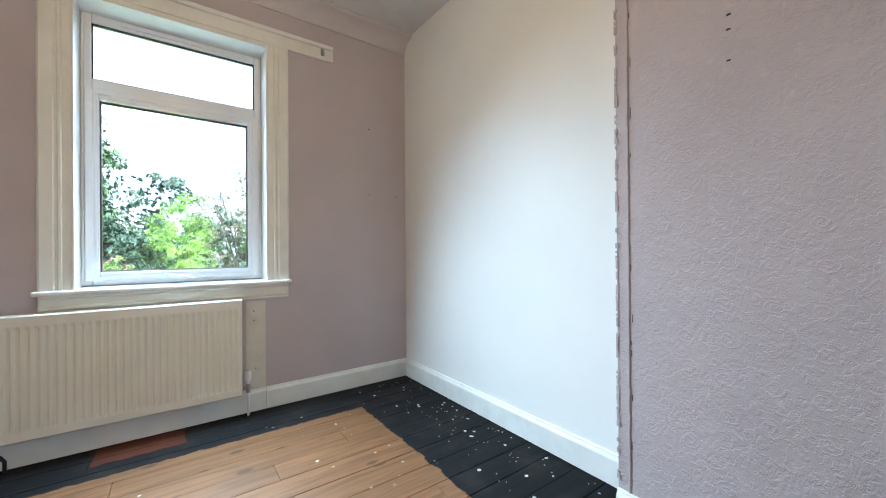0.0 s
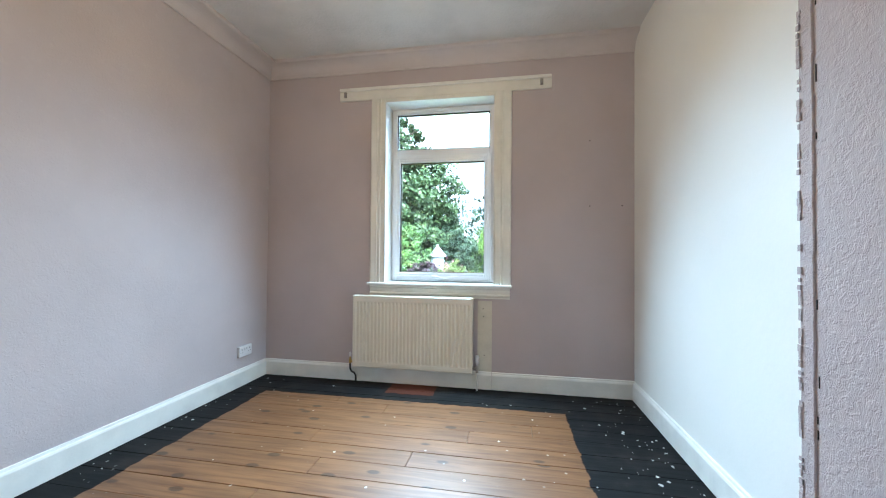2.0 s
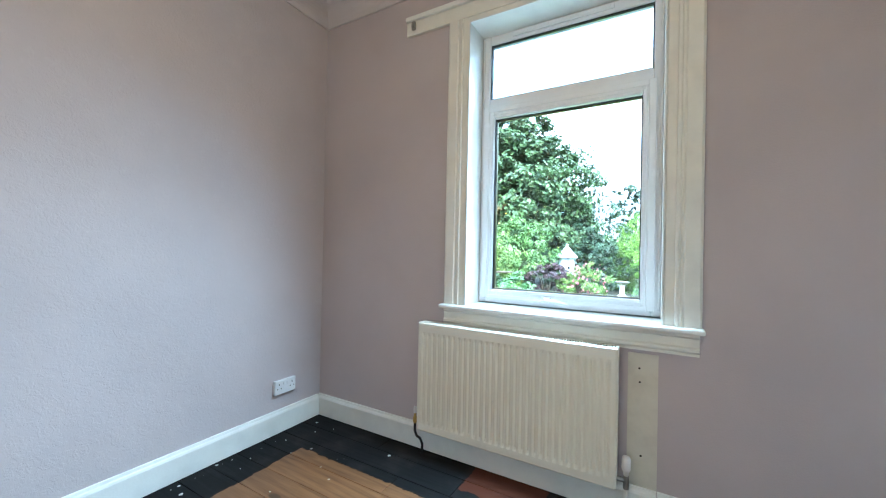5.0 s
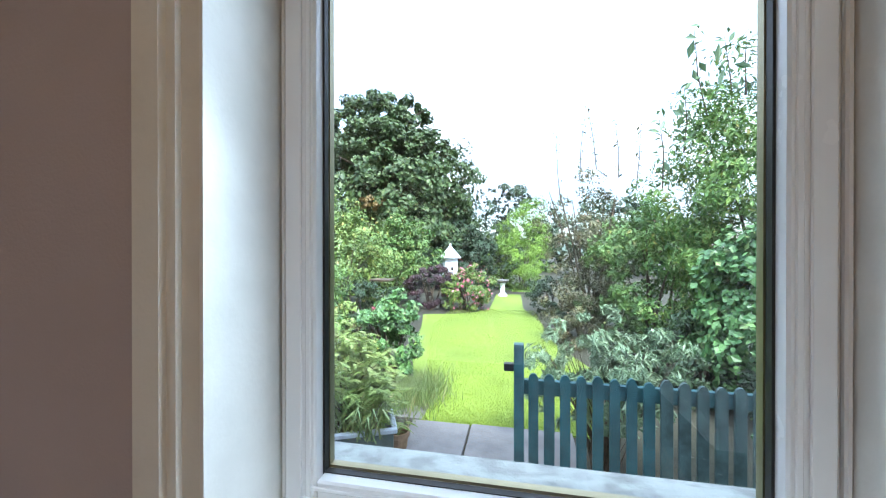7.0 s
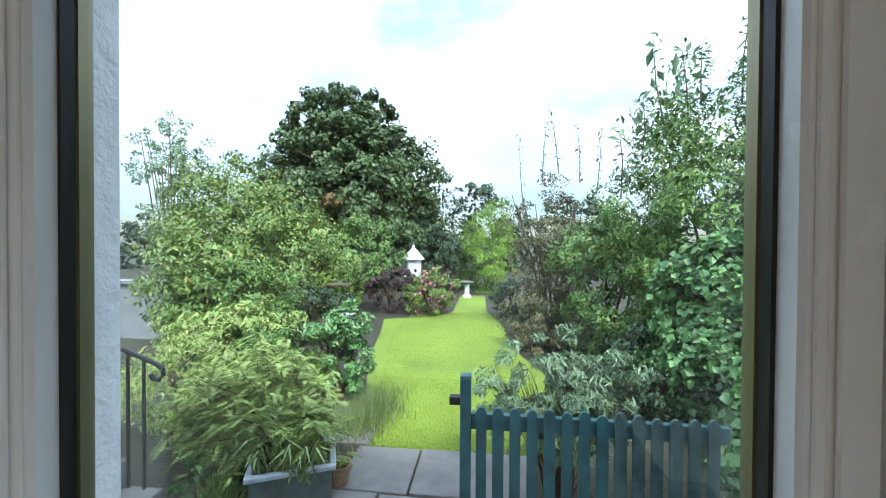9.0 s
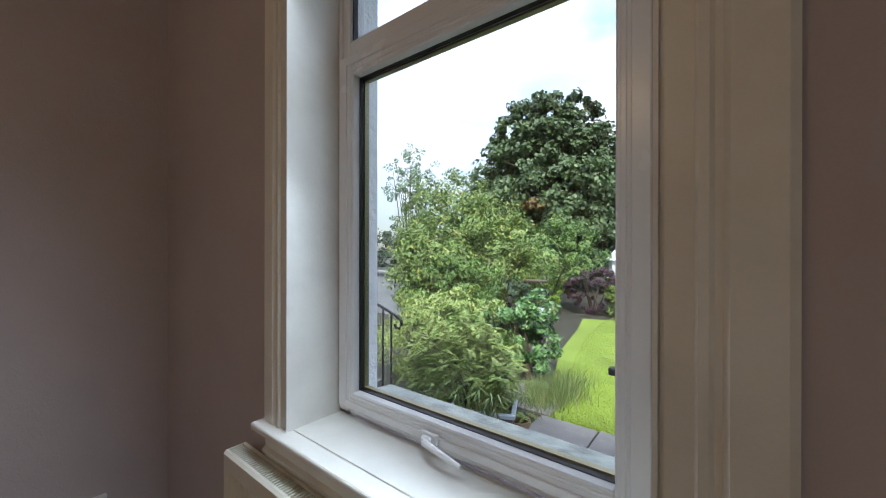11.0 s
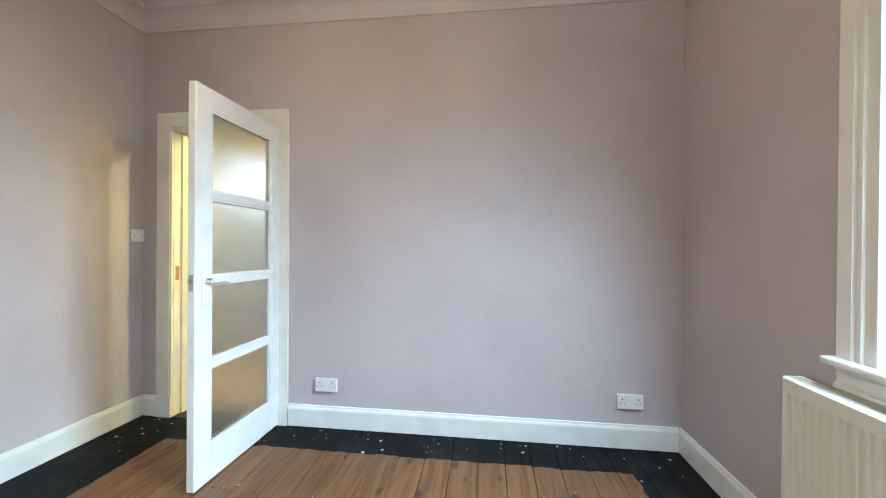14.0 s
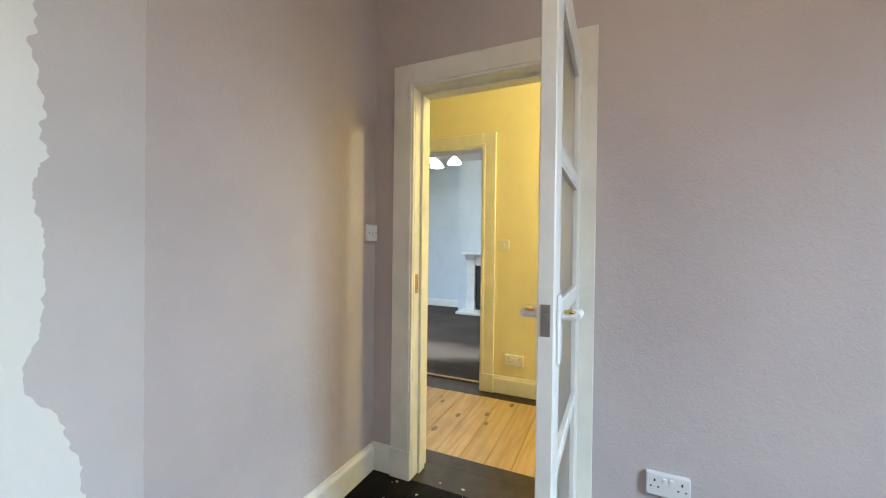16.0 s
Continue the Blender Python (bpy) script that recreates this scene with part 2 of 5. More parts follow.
def glow(name, color, strength):
    m, n, l, p = nodes_of(name)
    p.inputs["Base Color"].default_value = (0.9, 0.88, 0.8, 1)
    p.inputs["Emission Color"].default_value = (*color, 1)
    p.inputs["Emission Strength"].default_value = strength
    return m


PINK = (0.54, 0.480, 0.485)
paper_side = wallpaper("embossed_paper_side", "Y", PINK)
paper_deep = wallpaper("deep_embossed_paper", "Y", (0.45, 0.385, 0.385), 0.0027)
paper_back = wallpaper("embossed_paper_back", "X", PINK)
pink_paint = plain("dusty_pink_paint", (0.51, 0.445, 0.45), 0.62, dirt=0.05, coarse=1.5, fine=140, depth=0.0008)
white_wall = plain("white_wall_paint", (0.80, 0.79, 0.76), 0.50, dirt=0.025, coarse=1.2, fine=45, depth=0.0006)
ceiling_paint = plain("ceiling_paint", (0.66, 0.64, 0.62), 0.8, dirt=0.06, coarse=2.5, fine=55, depth=0.003)
cove_paint = plain("cornice_paint", (0.59, 0.54, 0.535), 0.6, dirt=0.05, coarse=3, fine=80, depth=0.0006)
gloss_white = plain("aged_white_gloss", (0.78, 0.76, 0.69), 0.33, dirt=0.06, coarse=5, fine=90, depth=0.0005)
skirting_white = plain("skirting_white_gloss", (0.80, 0.79, 0.75), 0.33, dirt=0.06, coarse=6, fine=90, depth=0.0005)
upvc = plain("white_upvc", (0.80, 0.81, 0.83), 0.25, dirt=0.02, coarse=4, fine=30, depth=0.0)
rad_white = plain("radiator_enamel", (0.76, 0.73, 0.63), 0.32, dirt=0.03, coarse=4, fine=60, depth=0.0002)
plastic_white = plain("white_plastic", (0.78, 0.77, 0.78), 0.35, dirt=0.03, depth=0.0)
bare_plaster = plain("cream_undercoat", (0.66, 0.63, 0.54), 0.6, dirt=0.08, coarse=9, fine=60, depth=0.001)
dark_metal = plain("dark_metal", (0.03, 0.03, 0.032), 0.45, metal=0.6, dirt=0.2)
steel = plain("worn_steel", (0.42, 0.40, 0.37), 0.38, metal=1.0, dirt=0.15)
brass = plain("brass", (0.62, 0.43, 0.15), 0.3, metal=1.0, dirt=0.15)
rubber = plain("black_gasket", (0.012, 0.012, 0.013), 0.5, dirt=0.05)
dark_hole = plain("dark_slot", (0.02, 0.018, 0.016), 0.8, dirt=0.05)
boards = pine("varnished_pine_with_black_margin", (0.195, 0.092, 0.035), (0.105, 0.046, 0.017), border=True)
hall_boards = pine("pale_bare_pine", (0.55, 0.40, 0.22), (0.42, 0.28, 0.13))
hall_edge = plain("dark_stained_edge", (0.045, 0.030, 0.020), 0.5, dirt=0.2, coarse=12)
hall_paint = plain("hall_cream_paint", (0.82, 0.75, 0.50), 0.65, dirt=0.03, coarse=2, fine=45, depth=0.001)
carpet = plain("brown_carpet", (0.070, 0.052, 0.043), 0.95, dirt=0.12, coarse=2, fine=260, depth=0.004)
lounge_paint = plain("pale_blue_white_paint", (0.66, 0.70, 0.76), 0.7, dirt=0.03)
window_glass = clear_glass("window_glass")
door_glass = clear_glass("obscured_door_glass", 0.32, 0.0012, (0.93, 0.93, 0.90))
hall_shade = glow("lit_glass_shade", (1.0, 0.86, 0.62), 9.0)
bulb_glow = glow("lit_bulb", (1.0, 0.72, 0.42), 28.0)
black_paint = plain("black_fireplace", (0.012, 0.012, 0.013), 0.5, dirt=0.1)


# ---- building helpers ----
def part(name, bm, material, parent=None, label="", smooth=False):
    me = bpy.data.meshes.new(name)
    bm.to_mesh(me)
    bm.free()
    me.materials.append(material)
    if smooth:
        for f in me.polygons:
            f.use_smooth = True
    ob = new(name, me)
    if parent:
        ob.parent = parent
    return tagged(ob, label)


def thing(name, label, category, group="", kind="", at=(0, 0, 0)):
    ob = new(name)
    ob.location = at
    return tagged(ob, label, category, group, kind)


def box(lo, hi, bm=None, bevel=0.0, seg=1):
    own = bmesh.new()
    bmesh.ops.create_cube(own, size=1)
    for v in own.verts:
        v.co = Vector([(lo[k] + hi[k]) / 2 + v.co[k] * (hi[k] - lo[k]) for k in range(3)])
    if bevel:
        bmesh.ops.bevel(own, geom=list(own.edges), offset=bevel, segments=seg, affect="EDGES", profile=0.5)
    if bm is None:
        return own
    me = bpy.data.meshes.new("tmp")
    own.to_mesh(me)
    own.free()
    bm.from_mesh(me)
    bpy.data.meshes.remove(me)
    return bm


def boxes(items, bevel=0.0):
    bm = bmesh.new()
    for lo, hi in items:
        box(lo, hi, bm, bevel)
    return bm


def tube(points, radius, bm=None, sides=10):
    """Round bar along a line of points."""
    bm = bm or bmesh.new()
    pts = [Vector(q) for q in points]
    rings = []
    for i, q in enumerate(pts):
        d = (pts[min(i + 1, len(pts) - 1)] - pts[max(i - 1, 0)]).normalized()
        side = d.cross(Vector((0, 0, 1)) if abs(d.z) < 0.9 else Vector((1, 0, 0))).normalized()
        up = side.cross(d)
        rad = radius[i] if isinstance(radius, (list, tuple)) else radius
        rings.append([bm.verts.new(q + rad * (math.cos(a) * side + math.sin(a) * up)) for a in [2 * math.pi * k / sides for k in range(sides)]])
    for r1, r2 in zip(rings, rings[1:]):
        for k in range(sides):
            bm.faces.new((r1[k], r1[(k + 1) % sides], r2[(k + 1) % sides], r2[k]))
    bm.faces.new(rings[0][::-1])
    bm.faces.new(rings[-1])
    return bm


def lathe(profile, at, sides=20, bm=None):
    """Turned shape from (radius, height) pairs about an upright axis."""
    bm = bm or bmesh.new()
    rings = [[bm.verts.new((at[0] + r * math.cos(2 * math.pi * k / sides), at[1] + r * math.sin(2 * math.pi * k / sides), at[2] + z)) for k in range(sides)] for r, z in profile]
    for r1, r2 in zip(rings, rings[1:]):
        for k in range(sides):
            bm.faces.new((r1[k], r1[(k + 1) % sides], r2[(k + 1) % sides], r2[k]))
    bm.faces.new(rings[0][::-1])
    bm.faces.new(rings[-1])
    return bm


def sweep(profile, start, end, out, bm=None):
    """Moulding: closed profile of (out, up) pairs carried straight from start to end; out: the unit direction off the wall."""
    bm = bm or bmesh.new()
    a, b, o = Vector(start), Vector(end), Vector(out)
    r1 = [bm.verts.new(a + o * p + Vector((0, 0, q))) for p, q in profile]
    r2 = [bm.verts.new(b + o * p + Vector((0, 0, q))) for p, q in profile]
    k = len(profile)
    for i in range(k):
        bm.faces.new((r1[i], r1[(i + 1) % k], r2[(i + 1) % k], r2[i]))
    bm.faces.new(r1[::-1])
    bm.faces.new(r2)
    bmesh.ops.recalc_face_normals(bm, faces=bm.faces)
    return bm


def structure(name, bm, material, label, category):
    return tagged(part(name, bm, material), label, category, kind="structure")


# ---- room shell ----
X0, X1, XB, YB = -1.54, 1.61, 1.394, 0.83
Y0, Y1, H = -0.79, 2.80, 2.83
DOOR_A, DOOR_B, DOOR_H = -0.55, 0.195, 2.015
structure("wall_north", boxes([
    ((-1.72, Y1, -0.4), (-0.41, 3.02, 3.0)), ((0.53, Y1, -0.4), (1.76, 3.02, 3.0)),
    ((-0.41, Y1, -0.4), (0.53, 3.02, 0.835)), ((-0.41, Y1, 2.430), (0.53, 3.02, 3.0))]), pink_paint,
    "dusty pink painted plaster wall round the window", "wall")
render_white = plain("white_masonry_paint", (0.75, 0.76, 0.78), 0.8, dirt=0.05, coarse=6, fine=25, depth=0.01)
structure("wall_outer", boxes([
    ((-6.5, 3.02, -0.5), (-0.49, 3.20, 3.05)), ((0.61, 3.02, -0.5), (5.5, 3.20, 3.05)),
    ((-0.49, 3.02, -0.5), (0.61, 3.20, 0.79)), ((-0.49, 3.02, 2.50), (0.61, 3.20, 3.05))]), render_white,
    "white painted rough outer house wall", "wall")
structure("wall_west", boxes([
    ((-1.70, -0.95, 0), (X0, DOOR_A - 0.03, 3.0)), ((-1.70, DOOR_B + 0.03, 0), (X0, Y1, 3.0)),
    ((-1.70, DOOR_A - 0.03, DOOR_H + 0.03), (X0, DOOR_B + 0.03, 3.0))]), paper_side,
    "pink painted embossed wallpaper wall with doorway", "wall")
structure("wall_south", box((X0, -0.95, 0), (1.76, Y0, 3.0)), paper_back, "pink painted embossed wallpaper wall", "wall")
structure("wall_east", box((X1, YB, 0), (1.76, Y1, 3.0)), white_wall, "smooth white painted wall", "wall")
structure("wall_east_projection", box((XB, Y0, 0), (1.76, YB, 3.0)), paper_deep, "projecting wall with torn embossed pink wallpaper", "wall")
structure("ceiling", box((-1.72, -0.95, H), (1.76, 3.02, 3.0)), ceiling_paint, "off-white textured ceiling", "ceiling")
structure("floor_base", box((-1.72, -0.95, -0.2), (1.76, 3.02, -0.03)), dark_hole, "dark subfloor under the boards", "floor")

# painted-over strip at the end of the projection and a bead in the paper
bead = bmesh.new()
rng = random.Random(4)
pts = [(XB - 0.0015, YB - 0.045 + rng.uniform(-0.0015, 0.0015), z * 0.02) for z in range(1, 139)]
tube(pts, 0.004, bead, 6)
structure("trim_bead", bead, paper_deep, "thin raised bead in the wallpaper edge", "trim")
edge = bmesh.new()
for k in range(130):
    z = 0.16 + k * 0.02
    if rng.random() < 0.75:
        w = rng.uniform(0.002, 0.008)
        box((XB - rng.uniform(0.002, 0.005), YB - w, z), (XB + 0.002, YB + 0.004, z + rng.uniform(0.010, 0.022)), edge)
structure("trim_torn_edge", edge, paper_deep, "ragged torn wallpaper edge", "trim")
tears = plain("torn_plaster", (0.70, 0.64, 0.58), 0.7, dirt=0.1, coarse=30, fine=90, depth=0.001)
slit = bmesh.new()
for k in range(34):
    if rng.random() < 0.55:
        continue
    z = 0.3 + k * 0.068 + rng.uniform(-0.02, 0.02)
    y = YB - 0.052 - rng.uniform(0, 0.006)
    box((XB - 0.0020, y - 0.0018, z), (XB + 0.001, y, z + rng.uniform(0.012, 0.045)), slit)
structure("trim_tear", slit, dark_hole, "dark splits along the paper seam", "trim")

for z in (1.77, 1.725, 1.63):
    structure("trim_screw_hole", lathe([(0.006, 0), (0.006, 0.003)], (XB - 0.0005, 0.472, z), 8), dark_hole, "small dark screw hole in the wall", "screw hole")

# unpapered patch on the south wall with a ragged margin
def patch(name, edge_fn, z0, z1, far, plane, proud, material, label, step=0.02):
    """Thin layer on a wall that faces along y, with an uneven side; proud: how far it stands off, signed."""
    bm = bmesh.new()
    rows = []
    z = z0
    while z <= z1 + 1e-6:
        a = edge_fn(z)
        rows.append([bm.verts.new(q) for q in ((a, plane - proud, z), (a, plane + proud, z), (far, plane + proud, z), (far, plane - proud, z))])
        z += step
    for r1, r2 in zip(rows, rows[1:]):
        for k in range(4):
            bm.faces.new((r1[k], r1[(k + 1) % 4], r2[(k + 1) % 4], r2[k]))
    bm.faces.new(rows[0])
    bm.faces.new(rows[-1][::-1])
    bmesh.ops.recalc_face_normals(bm, faces=bm.faces)
    return structure(name, bm, material, label, "trim")


def ragged(z):
    big = noise.noise((0.0, 3.7, z * 3.1)) * 0.03 + noise.noise((1.0, 9.7, z * 11)) * 0.025 + noise.noise((5.0, 1.7, z * 40)) * 0.012 + noise.noise((2.0, 4.7, z * 130)) * 0.004
    return -0.245 + big + 0.025 * math.exp(-((z - 0.97) / 0.10) ** 2) - 0.095 * min(1.0, max(0.0, (0.88 - z) / 0.28))


patch("trim_bare_patch", ragged, 0.15, 2.79, XB - 0.002, Y0, 0.0055, white_wall, "bare white patch where wallpaper is stripped", 0.006)
patch("trim_paler_paper", lambda z: -0.449 + 0.004 * noise.noise((0, 2, z * 30)), 0.15, 2.79, XB - 0.002, Y0, 0.003,
      wallpaper("paler_embossed_paper", "X", (0.60, 0.56, 0.56)), "paler strip of wallpaper beyond the seam")
patch("trim_paint_strip", lambda z: 0.40, 0.146, 0.745, 0.517, Y1, -0.003, bare_plaster, "cream unpainted strip beside the radiator")

# cornice
COVE = [(0.0, 0.0), (0.012, 0.0), (0.016, 0.010)] + [(0.016 + 0.10 * (1 - math.cos(a)), 0.012 + 0.085 * math.sin(a)) for a in [k * math.pi / 16 for k in range(1, 9)]] + [(0.128, 0.105), (0.128, 0.125), (0.0, 0.125)]
corn = sweep(COVE, (X0, Y1, 2.705), (X1, Y1, 2.705), (0, -1, 0))
sweep(COVE, (X0, Y0, 2.705), (X0, Y1, 2.705), (1, 0, 0), corn)
structure("trim_cornice", corn, cove_paint, "coved plaster cornice painted pale pink", "cornice")
corn = sweep(COVE, (X0, Y0, 2.705), (XB, Y0, 2.705), (0, 1, 0))
structure("trim_cornice_south", corn, cove_paint, "coved plaster cornice painted pale pink", "cornice")

# skirting boards
SK = [(0, 0.004), (0.020, 0.004), (0.020, 0.118), (0.016, 0.128), (0.012, 0.132), (0.009, 0.143), (0, 0.145)]


def skirting(name, a, b, out):
    return structure(name, sweep(SK, a, b, out), skirting_white, "white gloss painted skirting board", "skirting")


skirting("baseboard_north", (X0, Y1, 0), (0.515, Y1, 0), (0, -1, 0))
skirting("baseboard_north_end", (0.518, Y1, 0), (X1, Y1, 0), (0, -1, 0))
skirting("baseboard_west", (X0, 0.320, 0), (X0, Y1 - 0.02, 0), (1, 0, 0))
skirting("baseboard_west_end", (X0, Y0, 0), (X0, -0.675, 0), (1, 0, 0))
skirting("baseboard_south", (X0 + 0.02, Y0, 0), (XB, Y0, 0), (0, 1, 0))
skirting("baseboard_east", (X1, YB, 0), (X1, Y1 - 0.02, 0), (-1, 0, 0))
skirting("baseboard_projection", (XB, Y0 + 0.02, 0), (XB, YB, 0), (-1, 0, 0))

# ---- window ----
WA, WB = -0.41, 0.53
win = thing("window_1", "white plastic casement window with a top light", "window", kind="structure")


def frame_bar(lo, hi, parent, name, label="", bevel=0.006):
    return part(name, box(lo, hi, bevel=bevel, seg=2), upvc, parent, label)


FY0, FY1 = 2.962, 3.03
frame_bar((WA, FY0, 0.868), (WA + 0.052, FY1, 2.430), win, "window_frame")
frame_bar((WB - 0.048, FY0, 0.868), (WB, FY1, 2.430), win, "window_frame")
frame_bar((WA + 0.052, FY0, 2.376), (WB - 0.048, FY1, 2.430), win, "window_frame")
frame_bar((WA + 0.052, FY0, 1.990), (WB - 0.048, FY1, 2.055), win, "window_frame")
frame_bar((WA + 0.052, FY0, 0.868), (WB - 0.048, FY1, 0.896), win, "window_frame")
sash = part("casement", boxes([((-0.385, 2.948, 0.893), (-0.325, 3.02, 1.997)), ((0.437, 2.948, 0.893), (0.497, 3.02, 1.997)),
                               ((-0.325, 2.948, 1.934), (0.437, 3.02, 1.997)), ((-0.325, 2.948, 0.893), (0.437, 3.02, 0.945))], 0.004), upvc, win, "white opening casement frame")
part("bead", boxes([((-0.385, 2.943, 0.893), (-0.352, 2.949, 1.997)), ((0.464, 2.943, 0.893), (0.497, 2.949, 1.997)),
                    ((-0.352, 2.943, 1.967), (0.464, 2.949, 1.997)), ((-0.352, 2.943, 0.893), (0.464, 2.949, 0.915))], 0.002), upvc, sash)
part("gasket", boxes([((-0.326, 2.975, 0.940), (-0.3205, 2.990, 1.939)), ((0.4325, 2.975, 0.940), (0.438, 2.990, 1.939)),
                      ((-0.3205, 2.975, 1.933), (0.4325, 2.990, 1.939)), ((-0.3205, 2.975, 0.940), (0.4325, 2.990, 0.947))]), rubber, sash, "black rubber glazing gasket")
spacer = plain("dull_spacer", (0.30, 0.27, 0.16), 0.4, metal=0.7, dirt=0.1)
part("spacer", boxes([((-0.325, 2.995, 0.944), (-0.319, 3.012, 1.934)), ((0.431, 2.995, 0.944), (0.437, 3.012, 1.934)),
                      ((-0.319, 2.995, 1.928), (0.431, 3.012, 1.934)), ((-0.319, 2.995, 0.944), (0.431, 3.012, 0.951))]), spacer, sash, "dull gold glazing spacer")
part("gasket", boxes([((-0.359, 2.975, 2.054), (-0.352, 2.992, 2.378)), ((0.475, 2.975, 2.054), (0.483, 2.992, 2.378)),
                      ((-0.352, 2.975, 2.370), (0.475, 2.992, 2.378)), ((-0.352, 2.975, 2.054), (0.475, 2.992, 2.061))]), rubber, win, "black rubber glazing gasket")
for lo, hi in (((-0.323, 2.990, 0.943), (0.435, 2.994, 1.936)), ((-0.357, 2.990, 2.056), (0.481, 2.994, 2.377))):
    g = part("pane", box(lo, hi), window_glass, win, "clear double glazing")
    g.visible_shadow = False
part("ridge", boxes([((x, 2.945, 0.900), (x + 0.011, 2.9495, 1.990)) for x in (-0.345, 0.446)] + [((-0.334, 2.945, z), (0.446, 2.9495, z + 0.009)) for z in (0.926, 1.948)], 0.0018), upvc, sash)
part("lip", boxes([((WA + 0.010, 2.951, 0.900), (WA + 0.021, 2.963, 2.420)), ((WB - 0.019, 2.951, 0.900), (WB - 0.008, 2.963, 2.420))], 0.003), upvc, win)
vent = box((-0.225, 2.950, 2.391), (0.305, 2.962, 2.419), bevel=0.004, seg=2)
for k in range(26):
    box((-0.205 + k * 0.0192, 2.9485, 2.399), (-0.193 + k * 0.0192, 2.951, 2.410), vent)
part("trickle_vent", vent, upvc, win)
hd = box((-0.030, 2.930, 0.898), (0.028, 2.944, 0.926), bevel=0.005, seg=2)
box((-0.014, 2.914, 0.902), (0.016, 2.931, 0.922), hd, 0.005)
tube([(0.004, 2.910, 0.912), (0.040, 2.905, 0.909), (0.082, 2.903, 0.902), (0.118, 2.905, 0.894)], [0.009, 0.0085, 0.0075, 0.006], hd, 10)
part("handle", hd, upvc, win, "white lever window handle")
# plaster reveal lining, board, apron and facings
reveal = boxes([((WA, 2.776, 0.862), (WA + 0.006, FY0, 2.424)), ((WB - 0.006, 2.776, 0.862), (WB, FY0, 2.424)), ((WA, 2.776, 2.424), (WB, FY0, 2.430))])
structure("trim_window_reveal", reveal, skirting_white, "white painted window reveal lining", "trim")
board = box((-0.555, 2.742, 0.838), (0.677, Y1, 0.862), bevel=0.008, seg=3)
box((WA, Y1, 0.838), (WB, FY0 + 0.002, 0.862), board)
structure("sill", board, skirting_white, "white painted window board with rounded nose", "window sill")
ap = [(0, 0), (0.022, 0), (0.022, 0.012), (0.030, 0.020), (0.030, 0.030), (0.020, 0.038), (0.020, 0.072), (0.028, 0.080), (0.028, 0.092), (0, 0.092)]
structure("trim_apron", sweep(ap, (-0.535, Y1, 0.745), (0.660, Y1, 0.745), (0, -1, 0)), gloss_white, "cream moulded apron under the window board", "trim")


def facing(x_out, x_in):
    s = 1 if x_in > x_out else -1
    w = abs(x_in - x_out)
    prof = [(0, 0), (0, 0.018), (0.010, 0.026), (w * 0.45, 0.026), (w * 0.50, 0.019), (w * 0.56, 0.019), (w * 0.60, 0.025), (w * 0.68, 0.025), (w * 0.71, 0.018), (w * 0.95, 0.018), (w, 0.014), (w, 0)]
    bm = bmesh.new()
    r = [[bm.verts.new((x_out + s * a, Y1 - b, z)) for a, b in prof] for z in (0.862, 2.458)]
    k = len(prof)
    for i in range(k):
        bm.faces.new((r[0][i], r[0][(i + 1) % k], r[1][(i + 1) % k], r[1][i]))
    bm.faces.new(r[0])
    bm.faces.new(r[1][::-1])
    bmesh.ops.recalc_face_normals(bm, faces=bm.faces)
    return bm


structure("trim_window_side", facing(-0.540, WA), gloss_white, "cream fluted window architrave", "architrave")
structure("trim_window_side_east", facing(0.668, WB), gloss_white, "cream fluted window architrave", "architrave")
structure("trim_window_head", box((-0.41, 2.780, 2.4305), (0.53, Y1, 2.457), bevel=0.001), gloss_white, "cream painted window head board", "architrave")

# ---- curtain track ----
ct = thing("curtain_track", "cream painted batten with a white curtain track", "curtain rail")
part("batten", box((-0.835, 2.778, 2.459), (0.985, Y1 - 0.001, 2.570), bevel=0.002), gloss_white, ct)
part("track", box((-0.830, 2.755, 2.536), (0.978, 2.777, 2.562), bevel=0.004, seg=2), skirting_white, ct, "white plastic curtain track")
for x in (-0.780, 0.905):
    part("bracket", boxes([((x - 0.012, 2.762, 2.484), (x + 0.012, 2.778, 2.532)), ((x - 0.006, 2.752, 2.490), (x + 0.006, 2.763, 2.518))], 0.002), steel, ct, "rusty metal track bracket")

# ---- radiator ----
RX0, RX1, RZ0, RZ1, RY = -0.660, 0.366, 0.145, 0.755, 2.705
rad = thing("radiator", "cream enamelled panel radiator under the window", "radiator")
bm = bmesh.new()
flutes, steps = 31, 8
m0, m1, zt, zb = RX0 + 0.022, RX1 - 0.022, RZ1 - 0.052, RZ0 + 0.042
cols = [RX0, RX0 + 0.010] + [m0 + (m1 - m0) * k / (flutes * steps) for k in range(flutes * steps + 1)] + [RX1 - 0.010, RX1]
zs = [RZ0, RZ0 + 0.008, zb, zb + 0.020, zt - 0.020, zt, RZ1 - 0.006, RZ1]
grid = []
for j, z in enumerate(zs):
    row = []
    for i, x in enumerate(cols):
        y = RY + (0.008 if j in (0, len(zs) - 1) else 0) + (0.006 if i in (0, len(cols) - 1) else 0)
        if 2 < i < len(cols) - 3 and j in (3, 4):
            ph = (x - m0) / (m1 - m0) * flutes % 1
            y += 0.008 * (1 - min(1.0, max(0.0, (abs(ph - 0.5) - 0.16) / 0.16)))
        row.append(bm.verts.new((x, y, z)))
    grid.append(row)
for r1, r2 in zip(grid, grid[1:]):
    for i in range(len(cols) - 1):
        bm.faces.new((r1[i], r1[i + 1], r2[i + 1], r2[i]))
part("front_panel", bm, rad_white, rad, smooth=False)
